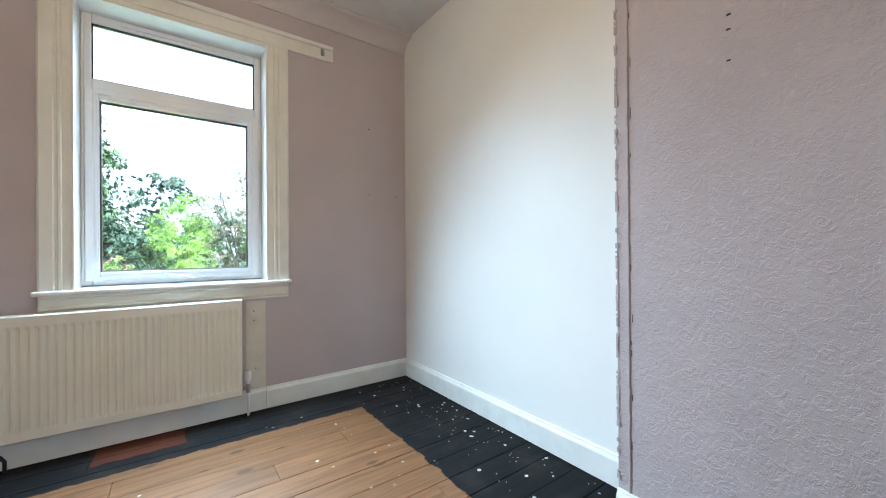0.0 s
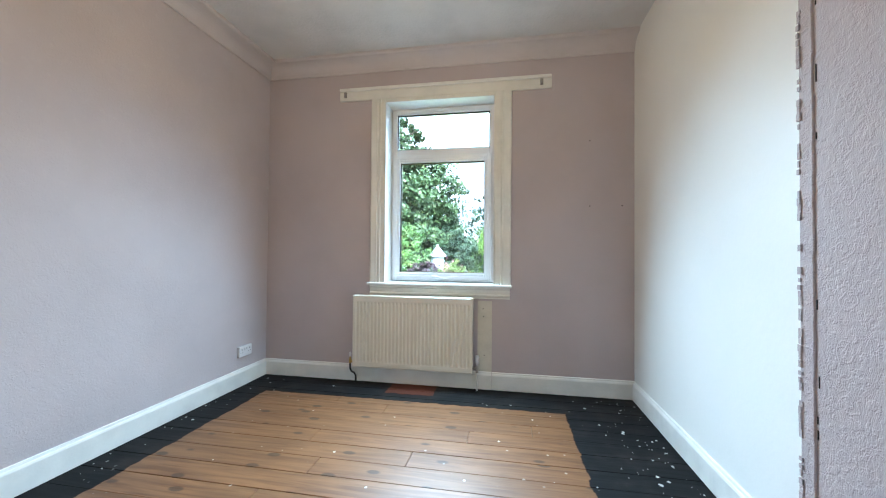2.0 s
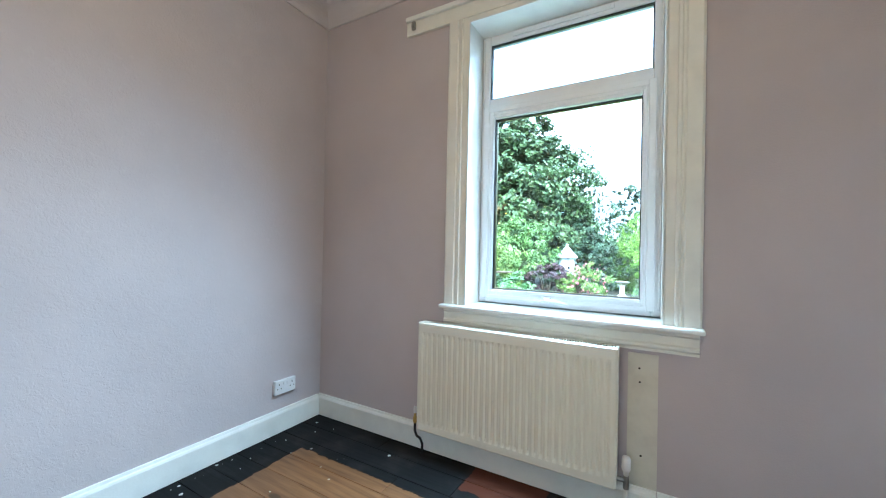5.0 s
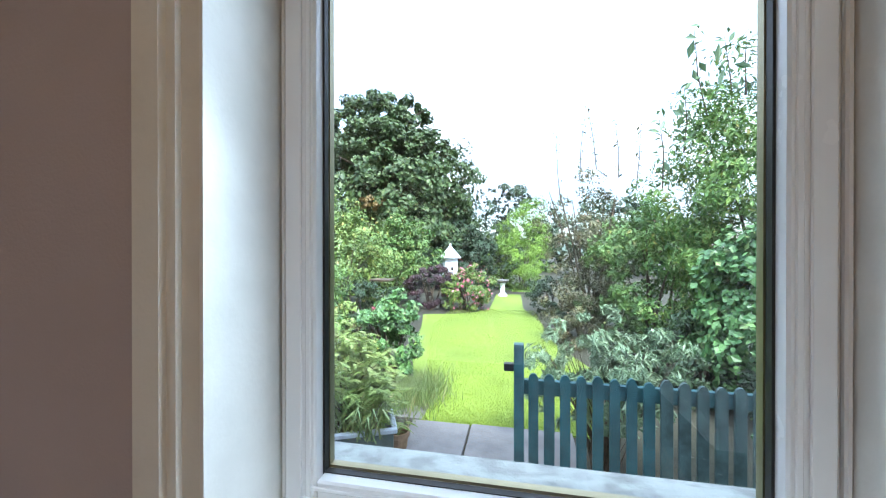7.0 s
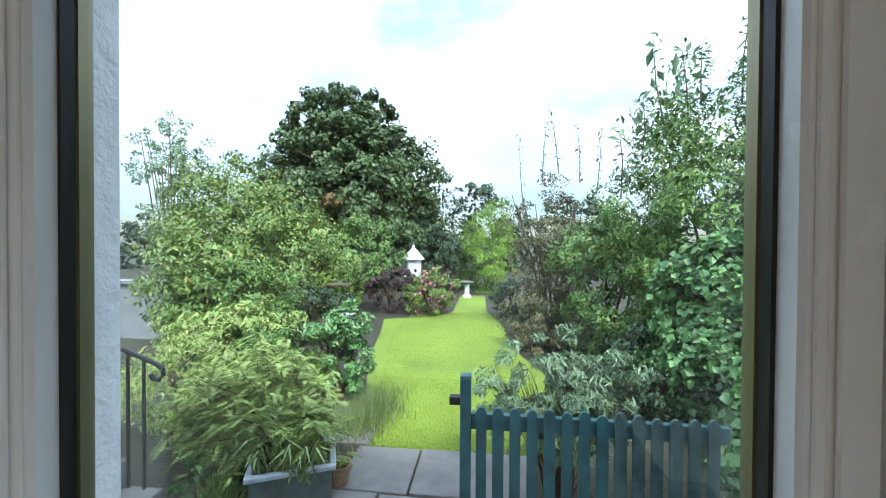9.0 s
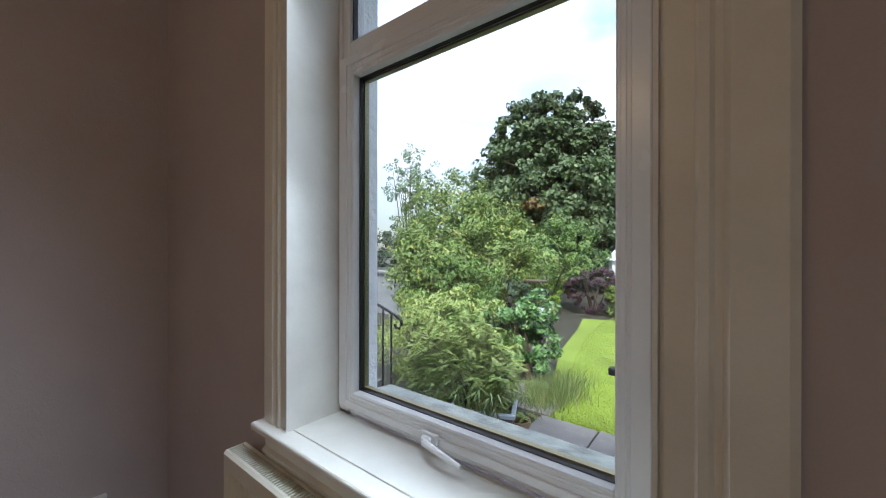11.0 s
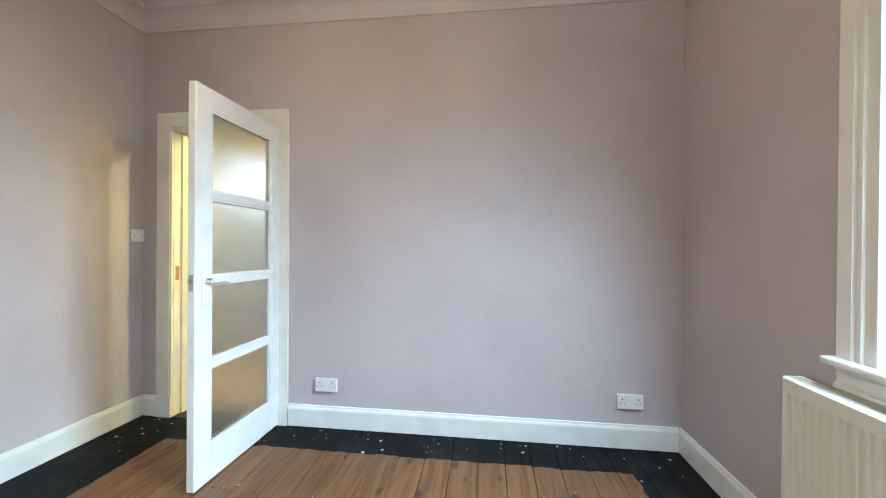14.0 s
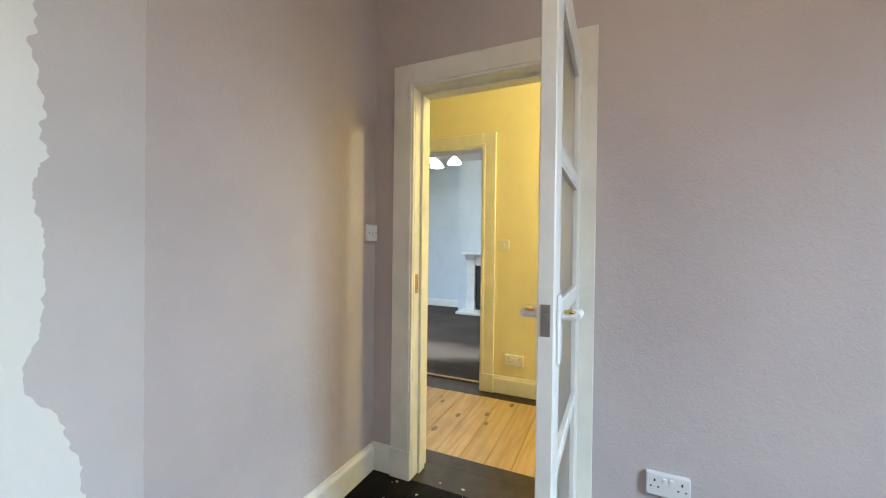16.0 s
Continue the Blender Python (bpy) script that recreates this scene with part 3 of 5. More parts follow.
part("back_panel", box((RX0 + 0.01, 2.762, RZ0 + 0.01), (RX1 - 0.01, 2.772, RZ1 - 0.015), bevel=0.003), rad_white, rad)
for x in (RX0, RX1 - 0.004):
    part("side_panel", box((x, RY + 0.010, RZ0 + 0.012), (x + 0.004, 2.774, RZ1 - 0.001), bevel=0.001), rad_white, rad)
grille = boxes([((RX0 + 0.004, RY + 0.008, RZ1 - 0.004), (RX1 - 0.004, RY + 0.016, RZ1)), ((RX0 + 0.004, 2.764, RZ1 - 0.004), (RX1 - 0.004, 2.774, RZ1))])
n_slat = 84
for k in range(n_slat + 1):
    x = RX0 + 0.006 + (RX1 - RX0 - 0.016) * k / n_slat
    box((x, RY + 0.016, RZ1 - 0.004), (x + 0.0045, 2.764, RZ1 - 0.0005), grille)
part("top_grille", grille, rad_white, rad, "slotted top grille")
part("fins", boxes([((RX0 + 0.02 + k * 0.033, RY + 0.022, RZ0 + 0.03), (RX0 + 0.024 + k * 0.033, 2.760, RZ1 - 0.03)) for k in range(30)]), rad_white, rad)
trv = thing("radiator_valve", "white thermostatic radiator valve with steel body", "valve")
b = lathe([(0.010, 0.0), (0.012, 0.02), (0.015, 0.022), (0.018, 0.03), (0.018, 0.07), (0.014, 0.082)], (0.402, 2.742, 0.205), 16)
part("valve_head", b, plastic_white, trv, smooth=True)
b = tube([(0.366, 2.742, 0.185), (0.402, 2.742, 0.185)], 0.011)
tube([(0.402, 2.742, 0.150), (0.402, 2.742, 0.206)], 0.012, b)
part("valve_body", b, steel, trv)
part("pipe", tube([(0.402, 2.742, 0.004), (0.402, 2.742, 0.152)], 0.0075), skirting_white, trv)
lsv = thing("radiator_valve", "brass lockshield valve with a bent dark pipe", "valve")
b = tube([(-0.690, 2.742, 0.180), (-0.660, 2.742, 0.180)], 0.010)
part("valve_body", lathe([(0.010, 0), (0.012, 0.01), (0.012, 0.03), (0.007, 0.04), (0.007, 0.055)], (-0.692, 2.742, 0.165), 12, b), brass, lsv)
part("cap", lathe([(0.009, 0), (0.010, 0.02), (0.008, 0.035)], (-0.692, 2.742, 0.222), 12), plastic_white, lsv)
part("pipe", tube([(-0.692, 2.742, 0.165), (-0.692, 2.742, 0.120), (-0.680, 2.742, 0.095), (-0.655, 2.742, 0.085), (-0.640, 2.742, 0.060), (-0.640, 2.742, 0.004)], 0.0075), dark_metal, lsv)


# ---- doorway and door ----
def door_casing(x, out, a, b, h, mat, suffix):
    """Architrave round an opening in a wall at x; out: +1 or -1 off the wall."""
    w, t = 0.118, 0.020
    x0, x1 = (x, x + out * t) if out > 0 else (x + out * t, x)
    e = 0.010
    bm = boxes([((x0, a - w, 0.15), (x1, a, h + w)), ((x0, b, 0.15), (x1, b + w, h + w)), ((x0, a, h), (x1, b, h + w)),
                ((x0 - (0.006 if out < 0 else 0), a - w - 0.001, 0.0), (x1 + (0.006 if out > 0 else 0), a, 0.15)),
                ((x0 - (0.006 if out < 0 else 0), b, 0.0), (x1 + (0.006 if out > 0 else 0), b + w + 0.001, 0.15))], 0.0025)
    xx = (x1, x1 + 0.007) if out > 0 else (x0 - 0.007, x0)
    for lo, hi in (((xx[0], a - 0.030, 0.15), (xx[1], a - 0.010, h + 0.012)), ((xx[0], b + 0.010, 0.15), (xx[1], b + 0.030, h + 0.012)), ((xx[0], a - 0.030, h + 0.012), (xx[1], b + 0.030, h + 0.032))):
        box(lo, hi, bm, 0.002)
    return structure("trim_architrave" + suffix, bm, mat, "cream gloss painted door architrave with plinth blocks", "architrave")


door_casing(X0, 1, DOOR_A, DOOR_B, DOOR_H, gloss_white, "")
lining = boxes([((-1.705, DOOR_A - 0.028, 0), (X0, DOOR_A, DOOR_H + 0.028)), ((-1.705, DOOR_B, 0), (X0, DOOR_B + 0.028, DOOR_H + 0.028)), ((-1.705, DOOR_A, DOOR_H), (X0, DOOR_B, DOOR_H + 0.028)),
                ((-1.66, DOOR_A, 0), (-1.60, DOOR_A + 0.014, DOOR_H)), ((-1.66, DOOR_B - 0.014, 0), (-1.60, DOOR_B, DOOR_H)), ((-1.66, DOOR_A + 0.014, DOOR_H - 0.014), (-1.60, DOOR_B - 0.014, DOOR_H))])
structure("trim_door_lining", lining, gloss_white, "cream painted door lining with stop", "trim")
structure("trim_strike_plate", box((-1.585, DOOR_A, 0.96), (-1.555, DOOR_A + 0.002, 1.06), bevel=0.0005), brass, "small brass strike plate", "strike plate")

DL = 0.722
hinge = pose(-1.530, 0.232, 0.0, 0, 0, -0.8)
door = tagged(new("door_1"), "open white door with four obscured glass panes", "door", kind="structure")
door.matrix_world = hinge
T = 0.042
S = 0.105
ST = [(0.0, S), (DL - S, DL)]
RAILS = [(0.008, 0.190), (0.585, 0.625), (1.010, 1.050), (1.445, 1.485), (1.895, 2.003)]
leafbm = boxes([((a, -T / 2, 0.008), (b, T / 2, 2.003)) for a, b in ST], 0.003)
for a, b in RAILS:
    box((S, -T / 2 + 0.001, a), (DL - S, T / 2 - 0.001, b), leafbm, 0.002)
leaf = part("leaf", leafbm, skirting_white, door)
for (_, z0), (z1, _) in zip(RAILS, RAILS[1:]):
    g = part("pane", box((S - 0.002, -0.003, z0 - 0.002), (DL - S + 0.002, 0.003, z1 + 0.002)), door_glass, door, "obscured textured glass pane")
    part("glazing_bead", boxes([((S, sy * 0.006 - 0.003, z0), (S + 0.010, sy * 0.006 + 0.009 * max(sy, 0) + 0.003, z1)) if sy > 0 else ((S, -0.018, z0), (S + 0.010, -0.004, z1)) for sy in (1, -1)]
                               + [((DL - S - 0.010, y0, z0), (DL - S, y1, z1)) for y0, y1 in ((0.004, 0.018), (-0.018, -0.004))]
                               + [((S + 0.010, y0, zz), (DL - S - 0.010, y1, zz + 0.010)) for y0, y1 in ((0.004, 0.018), (-0.018, -0.004)) for zz in (z0, z1 - 0.010)]), skirting_white, door)
for sy in (1, -1):
    hb = box((DL - 0.082, min(sy * T / 2, sy * (T / 2 + 0.009)), 0.905), (DL - 0.038, max(sy * T / 2, sy * (T / 2 + 0.009)), 1.085), bevel=0.004, seg=2)
    tube([(DL - 0.060, sy * (T / 2 + 0.008), 1.030), (DL - 0.060, sy * (T / 2 + 0.048), 1.030)], [0.012, 0.010], hb, 12)
    tube([(DL - 0.060, sy * (T / 2 + 0.046), 1.030), (DL - 0.100, sy * (T / 2 + 0.050), 1.032), (DL - 0.150, sy * (T / 2 + 0.046), 1.028), (DL - 0.172, sy * (T / 2 + 0.044), 1.022)], [0.012, 0.011, 0.010, 0.013], hb, 12)
    part("door_handle", hb, plastic_white, door, "white lever handle on a long plate")
    part("collar", lathe([(0.014, 0), (0.015, 0.004), (0.014, 0.007)], (DL - 0.060, sy * (T / 2 + 0.030), 1.038), 12), brass, door, "brass collar")
part("latch", boxes([((DL - 0.001, -0.012, 0.985), (DL + 0.002, 0.012, 1.065)), ((DL + 0.002, -0.006, 1.020), (DL + 0.012, 0.006, 1.042))], 0.0005), steel, door, "worn steel latch plate")
for z in (0.22, 1.78):
    part("hinge", tube([(-0.004, -T / 2 - 0.004, z - 0.045), (-0.004, -T / 2 - 0.004, z + 0.045)], 0.006), steel, door, "steel butt hinge")


# ---- sockets and switch ----
def socket(y, z, x=X0, label="white double power socket on the wall"):
    ob = thing("power_socket", label, "socket", at=(x, y, z))
    w, h = 0.074, 0.043
    part("plate", box((0, -w, -h), (0.024, w, h), bevel=0.004, seg=2), plastic_white, ob)
    for s in (-1, 1):
        part("rocker", box((0.023, s * 0.012 - 0.007, 0.010), (0.029, s * 0.012 + 0.007, 0.030), bevel=0.002), plastic_white, ob)
        part("pin_holes", boxes([((0.0235, s * 0.046 - 0.003, 0.012), (0.0245, s * 0.046 + 0.003, 0.022)),
                                 ((0.0235, s * 0.046 - 0.016, -0.010), (0.0245, s * 0.046 - 0.009, -0.005)),
                                 ((0.0235, s * 0.046 + 0.009, -0.010), (0.0245, s * 0.046 + 0.016, -0.005))]), dark_hole, ob)
    return ob


socket(0.587, 0.288)
socket(2.503, 0.287)
sw = thing("light_switch", "white square light switch in the corner by the door", "switch", at=(-1.485, Y0, 1.272))
part("plate", box((-0.043, 0, -0.043), (0.043, 0.022, 0.043), bevel=0.004, seg=2), plastic_white, sw)
part("rocker", box((-0.006, 0.021, -0.010), (0.006, 0.027, 0.010), bevel=0.002), plastic_white, sw)
for s in (-1, 1):
    part("screw", box((s * 0.03 - 0.003, 0.0215, -0.003), (s * 0.03 + 0.003, 0.023, 0.003)), dark_hole, sw)

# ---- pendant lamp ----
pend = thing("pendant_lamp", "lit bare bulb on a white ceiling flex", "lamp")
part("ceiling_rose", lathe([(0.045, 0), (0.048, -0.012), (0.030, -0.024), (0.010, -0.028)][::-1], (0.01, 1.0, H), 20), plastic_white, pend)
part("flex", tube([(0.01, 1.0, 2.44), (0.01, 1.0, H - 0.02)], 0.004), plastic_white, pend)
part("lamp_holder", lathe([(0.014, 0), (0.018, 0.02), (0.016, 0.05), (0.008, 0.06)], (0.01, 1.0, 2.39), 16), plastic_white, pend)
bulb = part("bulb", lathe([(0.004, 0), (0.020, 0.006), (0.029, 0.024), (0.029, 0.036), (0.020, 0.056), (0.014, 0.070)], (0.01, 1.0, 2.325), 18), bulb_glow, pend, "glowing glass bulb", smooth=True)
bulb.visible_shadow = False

# ---- hall ----
HX, HA, HB = -2.84, -2.2, 2.0
D2A, D2B = -1.36, -0.61
structure("wall_hall_west", boxes([((-3.0, HA, 0), (HX, D2A - 0.028, 2.8)), ((-3.0, D2B + 0.028, 0), (HX, HB, 2.8)), ((-3.0, D2A - 0.028, 2.063), (HX, D2B + 0.028, 2.8))]), hall_paint, "cream painted hall wall", "wall")
structure("wall_hall_ends", boxes([((-3.0, HA - 0.1, 0), (-1.70, HA, 2.8)), ((-3.0, HB, 0), (-1.70, HB + 0.1, 2.8)),
                                   ((-1.80, HA, 0), (-1.70, -0.95, 2.8))]), hall_paint, "cream painted hall end wall", "wall")
structure("wall_hall_east", boxes([((-1.712, -0.95, 0), (-1.702, DOOR_A - 0.03, 2.8)), ((-1.712, DOOR_B + 0.03, 0), (-1.702, HB, 2.8)), ((-1.712, DOOR_A - 0.03, DOOR_H + 0.03), (-1.702, DOOR_B + 0.03, 2.8))]), hall_paint, "cream painted hall wall", "wall")
structure("ceiling_hall", box((-3.0, HA - 0.1, 2.8), (-1.70, HB + 0.1, 2.95)), ceiling_paint, "plain hall ceiling", "ceiling")
door_casing(HX, 1, D2A, D2B, 2.035, gloss_white, "_hall")
lin2 = boxes([((-3.005, D2A - 0.026, 0), (HX, D2A, 2.061)), ((-3.005, D2B, 0), (HX, D2B + 0.026, 2.061)), ((-3.005, D2A, 2.035), (HX, D2B, 2.061))])
structure("trim_hall_lining", lin2, gloss_white, "cream painted door lining", "trim")
structure("baseboard_hall", sweep(SK, (HX, -0.49, 0), (HX, HB, 0), (1, 0, 0)), gloss_white, "cream painted hall skirting", "skirting")
structure("trim_threshold", box((-3.0, D2A, 0.0), (-2.96, D2B, 0.010), bevel=0.003), brass, "brass carpet threshold strip", "threshold")
socket(-0.317, 0.287, HX, "cream double power socket on the hall wall")
hs = thing("light_switch", "cream square light switch on the hall wall", "switch", at=(HX, -0.416, 1.222))
part("plate", box((0, -0.043, -0.043), (0.012, 0.043, 0.043), bevel=0.003), plastic_white, hs)
part("rocker", box((0.011, -0.006, -0.010), (0.016, 0.006, 0.010), bevel=0.002), plastic_white, hs)
hl = thing("pendant_lamp", "lit bulb hanging from the hall ceiling", "lamp")
part("flex", tube([(-2.3, 1.7, 2.54), (-2.3, 1.7, 2.80)], 0.004), plastic_white, hl)
b = part("bulb", lathe([(0.004, 0), (0.024, 0.008), (0.032, 0.03), (0.022, 0.06), (0.014, 0.09)], (-2.3, 1.7, 2.45), 16), bulb_glow, hl, "glowing glass bulb", smooth=True)
b.visible_shadow = False

# ---- lounge beyond the hall ----
LX, LA, LB = -6.65, -4.0, 0.6
structure("wall_lounge_west", box((LX - 0.1, LA, 0), (LX, LB, 2.9)), lounge_paint, "pale blue-white lounge wall", "wall")
structure("wall_lounge_sides", boxes([((LX, LA - 0.1, 0), (-3.0, LA, 2.9)), ((LX, LB, 0), (-3.0, LB + 0.1, 2.9))]), lounge_paint, "pale blue-white lounge wall", "wall")
structure("wall_lounge_chimney", box((LX, -2.21, 0), (-6.35, -0.6, 2.9)), lounge_paint, "pale chimney breast", "wall")
structure("ceiling_lounge", box((LX - 0.1, LA - 0.1, 2.80), (-3.0, LB + 0.1, 2.95)), ceiling_paint, "plain lounge ceiling", "ceiling")
structure("floor_lounge", box((LX, LA, -0.05), (-2.985, LB, 0.004)), carpet, "dark brown lounge carpet", "carpet")
structure("baseboard_lounge", sweep(SK, (LX, LA, 0), (LX, -2.21, 0), (1, 0, 0)), skirting_white, "white lounge skirting", "skirting")
fp = thing("fireplace", "white fireplace surround with a black opening", "fireplace")
part("mantel", box((-6.35, -2.06, 1.05), (-6.10, -0.75, 1.09), bevel=0.006), skirting_white, fp)
for y in (-2.00, -0.95):
    part("pilaster", boxes([((-6.35, y, 0.05), (-6.24, y + 0.15, 1.0)), ((-6.35, y - 0.01, 0.97), (-6.20, y + 0.16, 1.05)), ((-6.35, y - 0.01, 0.04), (-6.22, y + 0.16, 0.2))], 0.004), skirting_white, fp)
part("frieze", box((-6.35, -1.85, 0.86), (-6.26, -0.95, 1.05), bevel=0.003), skirting_white, fp)
part("firebox", box((-6.35, -1.85, 0.05), (-6.30, -0.95, 0.86)), black_paint, fp, "black fire opening")
part("hearth", box((-6.35, -2.10, 0.004), (-5.95, -0.70, 0.05), bevel=0.006), skirting_white, fp)
ch = thing("ceiling_light", "three-arm ceiling light with lit glass shades", "ceiling light")
part("stem", tube([(-4.7, -1.85, 2.50), (-4.7, -1.85, 2.80)], 0.010), brass, ch)
for k in range(3):
    a = radians(100 + 120 * k)
    x, y = -4.7 + 0.20 * math.cos(a), -1.85 + 0.20 * math.sin(a)
    part("arm", tube([(-4.7, -1.85, 2.52), ((x - 4.7) / 2, (y - 1.85) / 2, 2.54), (x, y, 2.48)], 0.007), brass, ch)
    sh = part("shade", lathe([(0.10, 0), (0.085, 0.03), (0.05, 0.075), (0.02, 0.10)], (x, y, 2.38), 18), hall_shade, ch, "glowing bell glass shade", smooth=True)
    sh.visible_shadow = False

# ---- garden ----
GZ = -0.41
grass_mat = plain("lawn_grass", (0.21, 0.30, 0.032), 0.85, dirt=0.16, coarse=1.1, fine=70, depth=0.02)
soil = plain("garden_soil", (0.05, 0.05, 0.03), 0.95, dirt=0.25, coarse=2, fine=30, depth=0.02)
slab_mat = plain("grey_paving", (0.175, 0.168, 0.16), 0.85, dirt=0.15, coarse=4, fine=45, depth=0.004)
stone_sill = plain("flaking_painted_stone", (0.34, 0.37, 0.34), 0.8, dirt=0.3, coarse=16, fine=50, depth=0.006)
fence_paint = plain("blue_green_fence_paint", (0.030, 0.105, 0.115), 0.6, dirt=0.22, coarse=7, fine=60, depth=0.002)
fence_worn = plain("worn_green_fence_paint", (0.060, 0.105, 0.098), 0.75, dirt=0.3, coarse=9, fine=40, depth=0.003)
bark = plain("bark", (0.10, 0.075, 0.05), 0.9, dirt=0.25, coarse=14, fine=60, depth=0.01)
trough_mat = plain("grey_green_trough", (0.10, 0.13, 0.12), 0.6, dirt=0.2, coarse=10)
trough_rim = plain("pale_blue_grey_rim", (0.40, 0.45, 0.49), 0.55, dirt=0.12, coarse=12)
terracotta = plain("weathered_clay", (0.30, 0.20, 0.12), 0.8, dirt=0.2, coarse=14)
white_wood = plain("white_painted_wood", (0.72, 0.76, 0.78), 0.5, dirt=0.06)
leaf_syc = leafy("sycamore_leaves", (0.036, 0.072, 0.020), (0.088, 0.145, 0.040), (0.14, 0.19, 0.06))
leaf_hedge = leafy("hedge_leaves", (0.06, 0.145, 0.03), (0.17, 0.28, 0.055), (0.28, 0.24, 0.05))
leaf_yell = leafy("yellow_green_leaves", (0.085, 0.165, 0.03), (0.20, 0.28, 0.055), (0.40, 0.30, 0.06))
leaf_ivy = leafy("ivy_leaves", (0.05, 0.135, 0.04), (0.15, 0.30, 0.085), (0.32, 0.40, 0.15), 0.42)
leaf_fern = leafy("pinnate_leaves", (0.16, 0.25, 0.05), (0.34, 0.43, 0.12), (0.48, 0.36, 0.15))
leaf_lime = leafy("lime_leaves", (0.14, 0.27, 0.03), (0.30, 0.46, 0.06))
leaf_purple = leafy("purple_leaves", (0.035, 0.018, 0.026), (0.10, 0.050, 0.060))
leaf_brown = leafy("dry_brown_green_leaves", (0.07, 0.085, 0.035), (0.16, 0.15, 0.065), (0.28, 0.14, 0.09))
leaf_dark = leafy("dark_leaves", (0.018, 0.045, 0.018), (0.045, 0.085, 0.032))
leaf_silver = leafy("silver_green_leaves", (0.13, 0.22, 0.12), (0.30, 0.40, 0.24))
leaf_pink = leafy("pink_flowers", (0.45, 0.10, 0.16), (0.60, 0.22, 0.28))
leaf_red = leafy("red_flowers", (0.45, 0.04, 0.03), (0.60, 0.14, 0.06))
grass_blade = leafy("long_grass", (0.10, 0.17, 0.05), (0.24, 0.30, 0.10), (0.34, 0.28, 0.13))

structure("ground", box((-150, 3.20, GZ - 0.3), (150, 260, GZ)), soil, "dark planted garden ground", "ground")


def outline(points, z0, z1, name, mat, label, cat):
    bm = bmesh.new()
    vs = [bm.verts.new((x, y, z1)) for x, y in points]
    f = bm.faces.new(vs)
    r = bmesh.ops.extrude_face_region(bm, geom=[f])
    for v in r["geom"]:
        if isinstance(v, bmesh.types.BMVert):
            v.co.z = z0
    bmesh.ops.recalc_face_normals(bm, faces=bm.faces)
    return structure(name, bm, mat, label, cat)


outline([(-0.85, 5.98), (0.9, 5.95), (1.1, 8.0), (0.75, 9.2), (0.55, 11.5), (0.2, 13.2), (0.15, 16.5), (-0.75, 16.5), (-0.75, 13.0), (-1.2, 12.2), (-2.4, 11.8), (-2.1, 10.5), (-1.75, 8.5), (-1.35, 7.2), (-1.05, 6.4)],
        GZ, GZ + 0.03, "lawn", grass_mat, "bright mown green lawn", "lawn")


def blades(name, n, region, h, w, mat, label, seed, z=GZ + 0.025):
    """Short or long grass as many thin upright blades."""
    r = np.random.RandomState(seed)
    x, y = region(r, n)
    a = r.uniform(0, 2 * np.pi, n)
    hh = h * r.uniform(0.5, 1.3, n)
    lean = r.uniform(0.1, 0.9, n) * hh
    d = r.uniform(0, 2 * np.pi, n)
    v = np.zeros((n, 3, 3))
    v[:, 0] = np.stack([x - np.cos(a) * w, y - np.sin(a) * w, np.full(n, z)], 1)
    v[:, 1] = np.stack([x + np.cos(a) * w, y + np.sin(a) * w, np.full(n, z)], 1)
    v[:, 2] = np.stack([x + np.cos(d) * lean, y + np.sin(d) * lean, z + hh], 1)
    me = bpy.data.meshes.new(name)
    me.from_pydata(v.reshape(-1, 3).tolist(), [], np.arange(n * 3).reshape(n, 3).tolist())
    me.materials.append(mat)
    return tagged(new(name, me), label, "grass", kind="stuff")


def lawn_region(r, n):
    y = 5.98 + (r.uniform(0, 1, n) ** 1.5) * 7
    t = (y - 5.98) / 7
    return r.uniform(-0.95 - 0.9 * np.minimum(1, t * 1.6), 0.9 - 0.4 * t, n), y


blades("grass", 45000, lawn_region, 0.022, 0.004, leafy("mown_blades", (0.17, 0.27, 0.024), (0.31, 0.39, 0.05)), "short bright green mown grass", 3)
blades("sedge_tuft", 420, lambda r, n: (r.normal(-1.70, 0.09, n), r.normal(4.98, 0.07, n)), 0.24, 0.005, grass_blade, "tuft of brown and green sedge beside the trough", 6, GZ + 0.035)
blades("long_grass", 2600, lambda r, n: (r.normal(-1.12, 0.15, n), r.normal(6.60, 0.28, n)), 0.17, 0.005, grass_blade, "tufts of long grass beside the path", 5)


def leaf_mesh(name, pts, normals, size, mat, parent, seed, slim=0.5, label=""):
    """Many small folded leaves, each of two triangles pairs, one joined part."""
    r = np.random.RandomState(seed)
    n = len(pts)
    nr = normals + r.normal(0, 0.55, (n, 3))
    nr /= np.linalg.norm(nr, axis=1)[:, None] + 1e-9
    t = np.cross(nr, r.normal(0, 1, (n, 3)))
    t /= np.linalg.norm(t, axis=1)[:, None] + 1e-9
    t[:, 2] -= 0.35
    b = np.cross(nr, t)
    s = (size * r.uniform(0.6, 1.35, n))[:, None]
    v = np.empty((n, 4, 3))
    v[:, 0] = pts - t * s * 0.5
    v[:, 1] = pts + b * s * slim * 0.5 + nr * s * 0.10
    v[:, 2] = pts + t * s * 0.5
    v[:, 3] = pts - b * s * slim * 0.5 + nr * s * 0.10
    f = np.arange(n * 4).reshape(n, 4)
    faces = np.concatenate([f[:, [0, 1, 2]], f[:, [0, 2, 3]]])
    me = bpy.data.meshes.new(name)
    me.from_pydata(v.reshape(-1, 3).tolist(), [], faces.tolist())
    me.materials.append(mat)
    ob = new(name, me)
    ob.parent = parent
    return tagged(ob, label)


